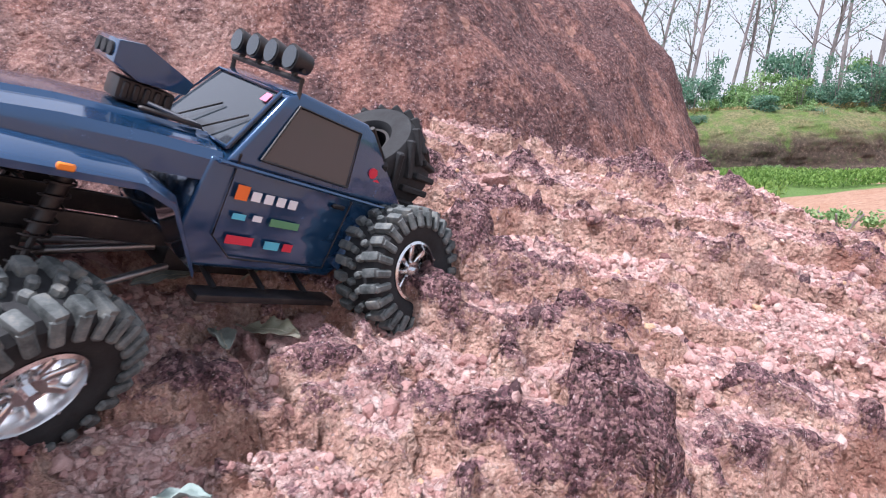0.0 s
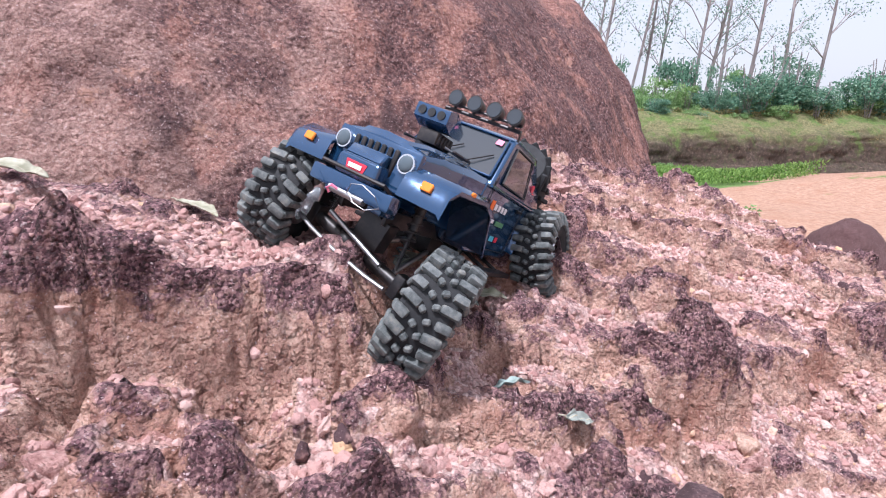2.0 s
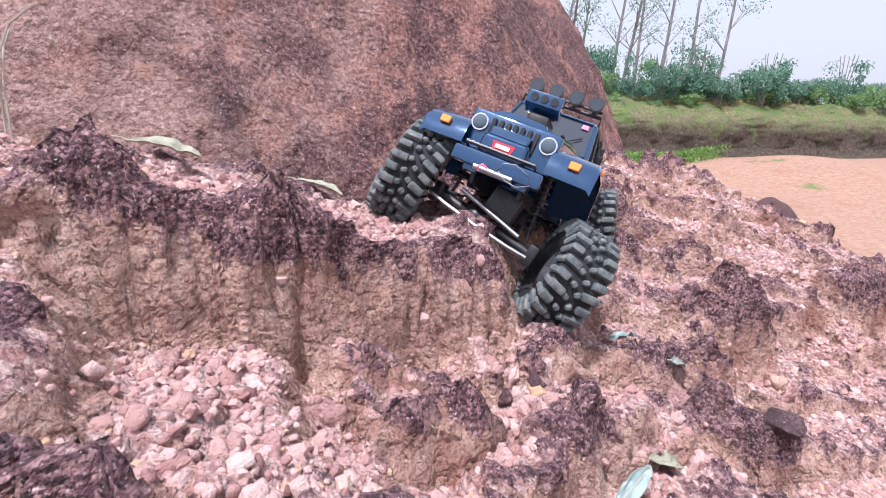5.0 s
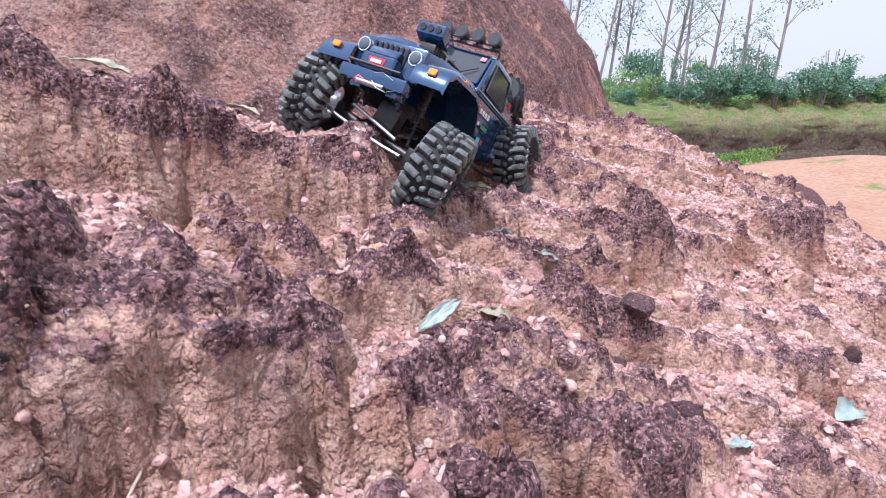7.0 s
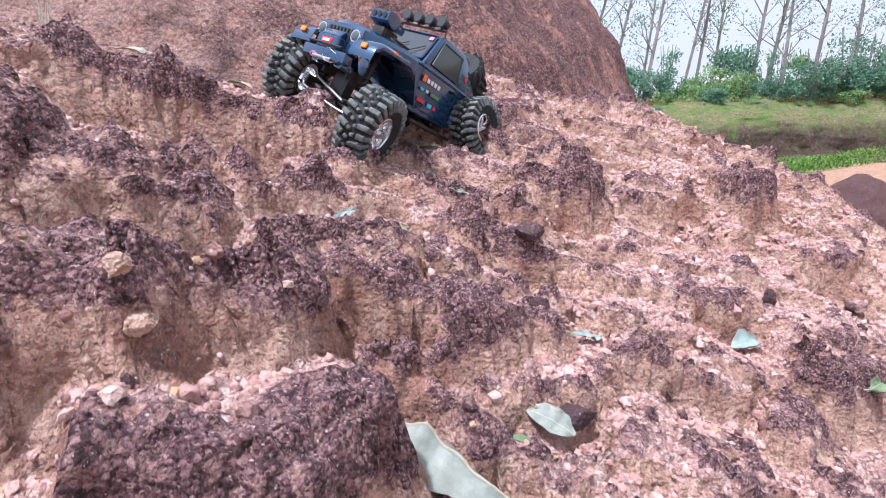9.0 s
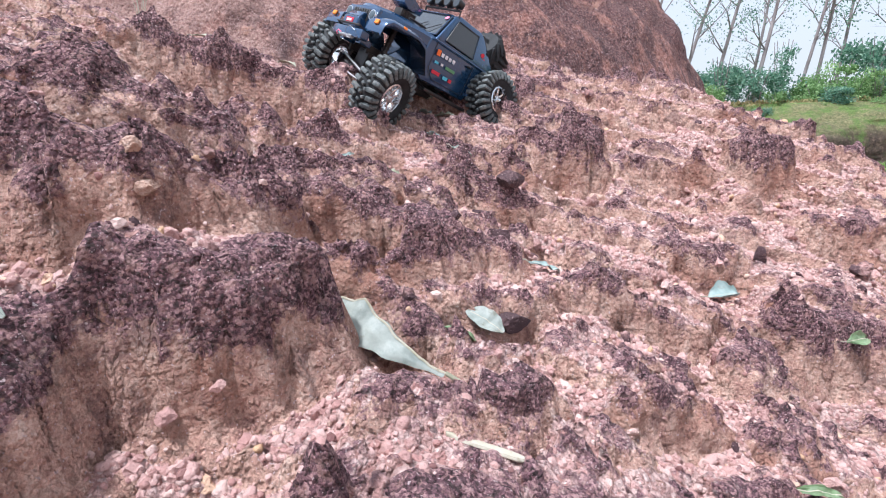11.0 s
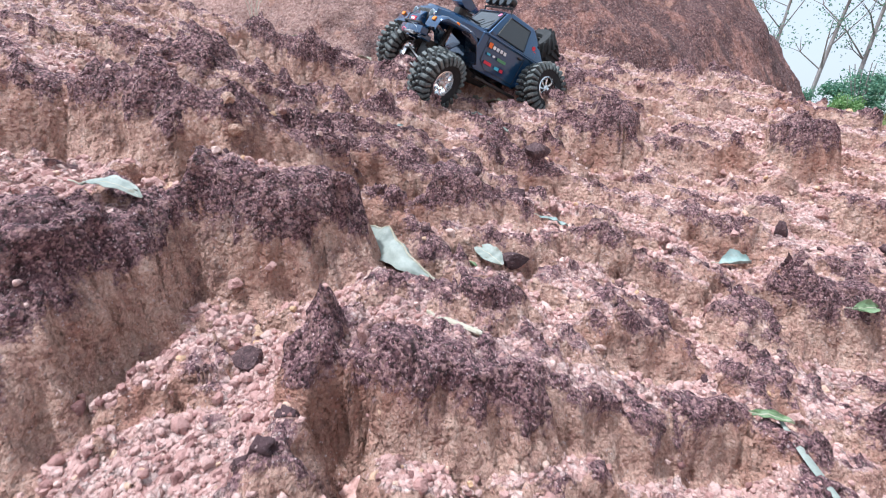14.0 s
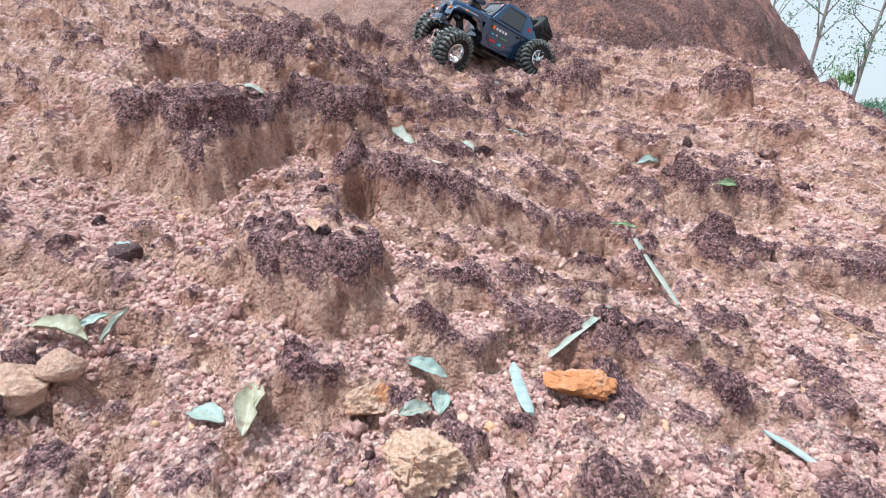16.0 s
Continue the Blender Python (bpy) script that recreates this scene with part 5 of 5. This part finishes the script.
ROCK_DARK = stone_material("dark_crusted_rock", (0.045, 0.026, 0.032), (0.13, 0.075, 0.082), (0.26, 0.165, 0.165), (0.09, 0.052, 0.058))


def ground_frame(x, y, heading, lift=0.0):
    """A frame lying on the ground: its x along the heading, its z along the ground's normal."""
    e = 0.030
    nz = Vector((resting(x - e, y) - resting(x + e, y), resting(x, y - e) - resting(x, y + e), 2 * e))
    nz = (nz.normalized() + Vector((0, 0, 0.6))).normalized()
    ax = Vector((math.cos(radians(heading)), math.sin(radians(heading)), 0))
    ay = nz.cross(ax).normalized()
    ax = ay.cross(nz)
    z = max(resting(x + i * e * 0.4, y + j * e * 0.4) for i in (-1, 0, 1) for j in (-1, 0, 1))
    m = Matrix((ax, ay, nz)).transposed().to_4x4()
    m.translation = Vector((x, y, 0.5 * z + 0.5 * resting(x, y))) + nz * lift
    return m


def sheet(bm, rows, thick):
    """A thin skin from rows of points, with its own thickness."""
    mid = [[Vector(p) for p in r] for r in rows]
    top, low = [], []
    for i, r in enumerate(mid):
        a, b = [], []
        for j, p in enumerate(r):
            du = mid[min(i + 1, len(mid) - 1)][j] - mid[max(i - 1, 0)][j]
            dv = r[min(j + 1, len(r) - 1)] - r[max(j - 1, 0)]
            nn = du.cross(dv)
            nn = nn.normalized() * thick if nn.length > 1e-12 else Vector((0, 0, thick))
            a.append(bm.verts.new(p + nn))
            b.append(bm.verts.new(p - nn))
        top.append(a)
        low.append(b)
    k, c = len(mid) - 1, len(mid[0]) - 1
    for i in range(k):
        for j in range(c):
            bm.faces.new((top[i][j], top[i + 1][j], top[i + 1][j + 1], top[i][j + 1]))
            bm.faces.new((low[i][j], low[i][j + 1], low[i + 1][j + 1], low[i + 1][j]))
        for j in (0, c):
            bm.faces.new((top[i][j], low[i][j], low[i + 1][j], top[i + 1][j]))
    for j in range(c):
        for i in (0, k):
            bm.faces.new((top[i][j], top[i][j + 1], low[i][j + 1], low[i][j]))
    return bm


def lay_leaf(label, x, y, heading, length, width, mat, curl=50, bow=0.2, seed=0, torn=0.0, lift=0.004, tilt=0.0):
    """A fallen leaf: a curled blade with its midrib and stalk."""
    leaf = new("leaf")
    leaf.matrix_world = ground_frame(x, y, heading, lift) @ Matrix.Rotation(radians(tilt), 4, "Y")
    tagged(leaf, label, "leaf", "fallen leaves on the slope")
    rows, rib = [], []
    for i in range(17):
        u = i / 16
        w = width / 2 * max(0.04, math.sin(math.pi * min(1, u * 0.96 + 0.02)) ** 0.75 * (1.15 - 0.4 * u))
        zc = bow * length * (u - u * u) * 2 + 0.004 * noise.noise(Vector((u * 5, seed, 0)))
        row = []
        for j in range(9):
            v = j / 4 - 1
            ww = w * (1 + 0.16 * noise.noise(Vector((u * 7, v * 2, seed + 3.3))) - torn * max(0, noise.noise(Vector((u * 4, v * 0.6, seed + 9.1)))))
            a = radians(curl) * v * (0.7 + 0.6 * u)
            r = ww / max(0.2, radians(curl))
            row.append(((u - 0.5) * length, r * math.sin(a) if curl > 6 else ww * v, zc + r * (1 - math.cos(a)) + 0.0035 * noise.noise(Vector((u * 6, v * 3, seed + 7)))))
        rows.append(row)
        rib.append((row[4][0], row[4][1], row[4][2] - 0.0002))
    part("blade", sheet(bmesh.new(), rows, 0.00035), mat, leaf, "", 60)
    part("midrib", tube(bmesh.new(), rib, 0.0009, 6), STRAW, leaf)
    end = Vector(rib[0])
    part("stalk", tube(bmesh.new(), [end + Vector((0.002, 0, 0)), end + Vector((-0.1 * length, 0.02 * length, 0.002)), end + Vector((-0.22 * length, 0.06 * length, 0.0))], 0.0010, 6), STRAW, leaf)
    return leaf


def lay_strip(name, label, category, a, b, width, thick, mat, seed=0, bend=0.03, group="", ends=()):
    """A stick or flat blade that lies across the ground from a to b."""
    n_ = 14
    za, zb = ends or (resting(*a), resting(*b))
    up = 0 if ends else max(0.0, max(resting(a[0] + (b[0] - a[0]) * t / 12, a[1] + (b[1] - a[1]) * t / 12) - (za + (zb - za) * t / 12) for t in range(13)) * 0.6)
    d = Vector((b[0] - a[0], b[1] - a[1], 0))
    side = Vector((-d.y, d.x, 0)).normalized()
    bm = bmesh.new()
    rings = []
    for i in range(n_ + 1):
        u = i / n_
        c = Vector((a[0] + d.x * u, a[1] + d.y * u, za + (zb - za) * u + up + thick * 0.6)) + side * d.length * bend * math.sin(3.1 * u + seed) + Vector((0, 0, 0.05 * d.length * bend * math.sin(7 * u + seed)))
        w = width * (1 + 0.25 * noise.noise(Vector((u * 5, seed, 1)))) * (0.35 + 0.65 * min(1, 8 * u, 9 * (1 - u) + 0.2))
        rings.append([bm.verts.new(c + side * (w / 2 * math.cos(t)) + Vector((0, 0, thick / 2 * math.sin(t)))) for t in (2 * math.pi * k / 8 for k in range(8))])
    for p, q in zip(rings, rings[1:]):
        for k in range(8):
            bm.faces.new((p[k], p[(k + 1) % 8], q[(k + 1) % 8], q[k]))
    bm.faces.new(rings[0])
    bm.faces.new(rings[-1])
    ob = part(name, bm, mat, None)
    return tagged(ob, label, category, group)


def lay_rock(label, x, y, size, turn, mat, seed, sink=0.25, cut=8, rough=1.0, name="rock"):
    """One broken lump of rock, half bedded in the gravel."""
    bm = bmesh.new()
    bmesh.ops.create_icosphere(bm, subdivisions=5, radius=1)
    r = random.Random(seed)
    off = Vector((r.uniform(0, 50), r.uniform(0, 50), r.uniform(0, 50)))
    cuts = [(Vector((r.gauss(0, 1), r.gauss(0, 1), r.gauss(0, 1))).normalized(), r.uniform(0.50, 0.80)) for _ in range(cut)]
    for v in bm.verts:
        q = v.co.copy()
        v.co = q * (1 + 0.22 * noise.noise(q * 1.3 + off))
        for nr, lim in cuts:
            h = v.co.dot(nr)
            if h > lim:
                v.co -= nr * (h - lim) * 0.9
        v.co += q * rough * (0.07 * noise.noise(q * 4 + off) + 0.045 * noise.noise(q * 9 + off) + 0.03 * noise.noise(q * 19 + off))
    bmesh.ops.scale(bm, vec=Vector(size) / 2, verts=bm.verts)
    ob = part(name, bm, mat, None, "", 28)
    ob.matrix_world = Matrix.Translation((x, y, resting(x, y) + size[2] * (1 - 2 * sink) * 0.5)) @ Matrix.Rotation(radians(turn), 4, "Z")
    return tagged(ob, label, "rock")


def lay_folded_leaf(a, b):
    """The big dry leaf rolled into a cone along its length."""
    d = Vector((b[0] - a[0], b[1] - a[1], 0))
    length = 0.165
    leaf = new("leaf")
    za, zb = 1.502, 1.456
    ax = Vector((d.x, d.y, zb - za)).normalized()
    ay = Vector((0, 0, 1)).cross(ax).normalized()
    m = Matrix((ax, ay, ax.cross(ay))).transposed().to_4x4()
    m.translation = Vector((a[0], a[1], za))
    leaf.matrix_world = m
    tagged(leaf, "large dry pale leaf rolled into a pointed cone", "leaf", "fallen leaves on the slope")
    rows, rib = [], []
    for i in range(25):
        u = i / 24
        r = 0.004 + 0.028 * math.sin(math.pi * min(1.0, 0.06 + 1.02 * u ** 0.62)) ** 0.9 * (1.1 - 0.55 * u)
        row = []
        for j in range(15):
            v = j / 7 - 1
            rr = r * (1 + 0.07 * math.sin(u * 30 + 3 * abs(v)) + 0.18 * noise.noise(Vector((u * 6, v * 2, 4))))
            row.append((u * length - 0.018 * (1 - abs(v)) * (1 - u) ** 2, rr * 1.1 * v + 0.004 * math.sin(7 * u), rr * 1.15 * (1 - abs(v)) ** 0.85 + 0.002 * noise.noise(Vector((u * 14, v * 5, 2)))))
        rows.append(row)
        rib.append(row[7])
    part("blade", sheet(bmesh.new(), rows, 0.0005), LEAF_GREY, leaf, "pale grey green blade with brown stains", 60)
    part("midrib", tube(bmesh.new(), rib, 0.0016, 6), STRAW, leaf)
    tip = Vector(rib[-1])
    part("stalk", tube(bmesh.new(), [tip, tip + Vector((0.02, 0.004, -0.004)), tip + Vector((0.045, 0.012, -0.012))], 0.003, 7), LEAF_DRY, leaf)


G1, G2 = "pale grey-green dry leaf lying on pink gravel", "pale blue-green curled leaf lying on the slope"
lay_rock("rough pale orange rock lying in the gravel", *(-0.215, 0.440), (0.085, 0.075, 0.07), 20, ROCK_PALE, 3, 0.2)
lay_leaf(G1, *(-0.258, 0.381), 40, 0.055, 0.032, LEAF_GREY, 45, 0.15, 1)
lay_leaf(G1, *(-0.172, 0.442), 75, 0.055, 0.026, LEAF_GREY, 55, 0.2, 2)
lay_leaf("olive dry leaf with a ragged edge", *(-0.145, 0.375), -20, 0.075, 0.032, LEAF_DRY, 35, 0.12, 3, 0.4)
lay_leaf(G1, *(-0.179, 0.340), -50, 0.060, 0.030, LEAF_GREY, 60, 0.1, 4)
lay_leaf("narrow pale blue leaf standing on a clod", *(-0.255, -0.012), 40, 0.06, 0.020, LEAF_BLUE, 40, 0.1, 5, tilt=-25, lift=0.012)
lay_leaf("small pale dry leaf beside a clod", *(-0.175, 0.035), -10, 0.05, 0.02, LEAF_DRY, 40, 0.1, 6)
lay_leaf("round pale blue-green leaf with a hole, curled up", *(0.440, 0.105), 20, 0.060, 0.062, LEAF_BLUE, 75, 0.12, 7, 0.9, lift=0.010)
lay_leaf("pale blue-green leaf lying on gravel", *(0.112, -0.055), 20, 0.06, 0.018, LEAF_BLUE, 30, 0.1, 8)
lay_leaf("flat pale green leaf beside a dark rock", *(0.032, -0.205), -30, 0.065, 0.038, LEAF_GREY, 30, 0.1, 9)
lay_leaf("thick grey-green leaf curled on the ledge", *(-0.358, -0.572), 15, 0.085, 0.036, LEAF_GREY, 20, 0.25, 10, lift=0.004)
lay_leaf("dark green leaf on the gravel", *(0.002, -0.243), 10, 0.06, 0.03, LEAF_GREEN, 40, 0.15, 11)
lay_leaf("pale yellow-green leaf curled on the gravel", *(0.635, 0.050), 30, 0.055, 0.03, LEAF_GREEN, 50, 0.15, 12)
lay_leaf("small yellow leaf among dark clods", *(0.058, 0.252), 60, 0.035, 0.018, LEAF_DRY, 50, 0.15, 13)
lay_leaf("pale blue leaf among the gravel", *(-0.136, 0.193), 10, 0.05, 0.026, LEAF_BLUE, 40, 0.15, 14)
lay_leaf("pale dry leaf on the ledge under the boulder", *(-0.700, 0.270), 0, 0.075, 0.03, LEAF_DRY, 40, 0.1, 15)
lay_leaf("pale dry leaf on the ledge under the boulder", *(-0.535, 0.345), -25, 0.07, 0.03, LEAF_DRY, 40, 0.1, 16)
lay_leaf("pale dry leaf lying on gravel", *(-0.063, 0.171), 20, 0.05, 0.022, LEAF_GREY, 35, 0.1, 17)
lay_leaf("ragged olive leaf folded on the gravel", *(0.168, -1.018), -50, 0.085, 0.040, LEAF_DRY, 55, 0.15, 18, 0.5, lift=0.010)
lay_leaf(G2, *(0.118, -1.045), 10, 0.055, 0.035, LEAF_BLUE, 40, 0.15, 19)
lay_leaf(G2, *(0.293, -0.822), 10, 0.065, 0.028, LEAF_BLUE, 45, 0.15, 20)
lay_leaf(G2, *(0.323, -0.835), -60, 0.055, 0.030, LEAF_BLUE, 45, 0.15, 21)
lay_leaf(G1, *(0.330, -0.905), 60, 0.045, 0.028, LEAF_GREY, 45, 0.15, 22)
lay_leaf("pale leaf standing between two stones", *(-0.105, -1.025), 70, 0.065, 0.022, LEAF_GREY, 40, 0.1, 23, tilt=-35, lift=0.02)
lay_leaf("pale grey leaf between stones", *(-0.150, -1.040), 80, 0.05, 0.022, LEAF_BLUE, 40, 0.1, 24)
lay_leaf("crumpled olive leaf between stones", *(-0.158, -1.080), 20, 0.095, 0.05, LEAF_DRY, 70, 0.25, 25, 0.4, lift=0.012)
lay_leaf("pale blue-grey leaf on a dark rock", *(-0.235, -0.945), -5, 0.06, 0.026, LEAF_BLUE, 45, 0.15, 26)
lay_leaf("tan dry leaf on the crusted block", *(0.088, -0.825), -35, 0.055, 0.024, LEAF_TAN, 30, 0.1, 27)
lay_leaf("tan dry leaf on the crusted block", *(0.138, -0.775), 15, 0.035, 0.022, LEAF_TAN, 30, 0.1, 28)
lay_leaf("narrow green leaf on the crust", *(0.448, -0.255), 5, 0.06, 0.018, LEAF_GREEN, 40, 0.15, 29)
lay_folded_leaf((-0.150, -0.285), (-0.002, -0.335))
ST = "sticks on the slope"
lay_strip("stick", "pale straight peeled stick on gravel", "stick", (0.024, -0.440), (0.100, -0.441), 0.010, 0.007, STRAW, 1, 0.01, ST, (1.446, 1.428))
lay_strip("reed_blade", "flat pale green blade of dry reed", "reed", (0.490, -0.580), (0.420, -0.668), 0.017, 0.005, LEAF_GREY, 2, 0.03, ST, (1.197, 1.124))
lay_strip("reed_blade", "flat pale blue blade of dry reed", "reed", (0.375, -0.696), (0.452, -0.822), 0.017, 0.005, TWIG, 3, 0.02, ST)
lay_strip("reed_blade", "long thin pale reed blade", "reed", (0.462, -0.245), (0.577, -0.405), 0.011, 0.004, LEAF_GREY, 4, 0.03, ST)
lay_strip("twig", "thin brown twig lying on crust", "twig", (0.805, -0.225), (0.905, -0.229), 0.005, 0.004, LEAF_TAN, 5, 0.03, ST)
lay_strip("stick", "blue-grey bent stick lying on gravel", "stick", (0.715, -0.598), (0.775, -0.672), 0.011, 0.007, TWIG, 6, 0.05, ST)
for k, (x, y, s) in enumerate(((-0.458, -0.285, 0.035), (-0.425, -0.345, 0.04), (-0.150, -1.000, 0.04))):
    lay_strip("straw", "thin pale straw stuck on the crust", "straw", (x, y), (x + 0.008, y + s * 0.4), 0.0018, 0.0016, STRAW, k, 0.05, "straws on the slope", (resting(x, y), resting(x, y) + 0.5 * s))
lay_rock("orange crumbly fibrous rock beside pale reeds", *(0.480, -0.722), (0.10, 0.075, 0.055), 15, ROCK_ORANGE, 11, 0.25, 5, 1.5)
lay_rock("small pinkish orange crumbly rock", *(0.268, -0.915), (0.062, 0.050, 0.058), 50, ROCK_ORANGE, 12, 0.25, 10, 1.6)
lay_rock("large yellow-orange crumbly rock in gravel", *(0.385, -0.975), (0.115, 0.085, 0.062), 20, ROCK_ORANGE, 13, 0.42, 11, 1.8)
lay_rock("large smooth pale pink rock", *(-0.100, -1.155), (0.11, 0.09, 0.07), 10, ROCK_PALE, 14, 0.2, 6, 0.6)
lay_rock("small pale pink rock beside a larger one", *(-0.062, -1.115), (0.055, 0.045, 0.04), 30, ROCK_PALE, 15, 0.2, 6, 0.6)
lay_rock("pale pink stone on the gravel", *(0.225, 0.265), (0.05, 0.04, 0.035), 30, ROCK_PALE, 16, 0.2, 6, 0.6)
lay_rock("pale stone lying on the ledge", *(-0.532, -0.188), (0.030, 0.026, 0.026), 30, ROCK_PALE, 17, 0.42, 10, 1.3)
lay_rock("pale stone lying on the ledge", *(-0.531, -0.220), (0.020, 0.018, 0.018), 60, ROCK_PALE, 18, 0.42, 10, 1.3)
lay_rock("pale yellowish stone among pink gravel", *(-0.313, -0.397), (0.034, 0.028, 0.022), 10, ROCK_PALE, 19, 0.42, 10, 1.3)
lay_rock("pale pink stone among the gravel", *(-0.322, -0.401), (0.028, 0.024, 0.022), 10, ROCK_PALE, 20, 0.42, 10, 1.3)
lay_rock("dark brown clod lying on pale gravel", *(0.046, 0.090), (0.055, 0.045, 0.038), 40, ROCK_DARK, 22, 0.35, 6, 0.6)
lay_rock("dark rock beside a pale leaf", *(0.070, -0.178), (0.050, 0.045, 0.036), 10, ROCK_DARK, 23, 0.4, 6, 0.8)
lay_rock("dark rock under a pale leaf", *(-0.215, -0.955), (0.06, 0.05, 0.05), 20, ROCK_DARK, 24, 0.3, 7, 0.8)
lay_rock("dark clod among pink gravel", *(-0.164, -0.561), (0.040, 0.035, 0.034), 70, ROCK_DARK, 26, 0.4, 6, 0.8)


def build_grass_tuft(x, y):
    """A few dry stems that stand on the ledge beside the boulder."""
    tuft = new("grass_tuft")
    tuft.location = (x, y, resting(x, y))
    tagged(tuft, "dry thin grass stems standing on the ledge", "grass")
    r = random.Random(8)
    for k in range(6):
        a, h = r.uniform(0, 6.28), r.uniform(0.09, 0.19)
        d = Vector((math.cos(a), math.sin(a), 0)) * h * r.uniform(0.15, 0.5)
        part("stem", tube(bmesh.new(), [(0.004 * k, 0, -0.01), Vector((0.004 * k, 0, 0.5 * h)) + d * 0.25, Vector((0.004 * k, 0, 0.85 * h)) + d * 0.7, Vector((0.004 * k, 0, h)) + d * 1.2], 0.0011, 5), STRAW, tuft)


build_grass_tuft(-0.84, 0.22)
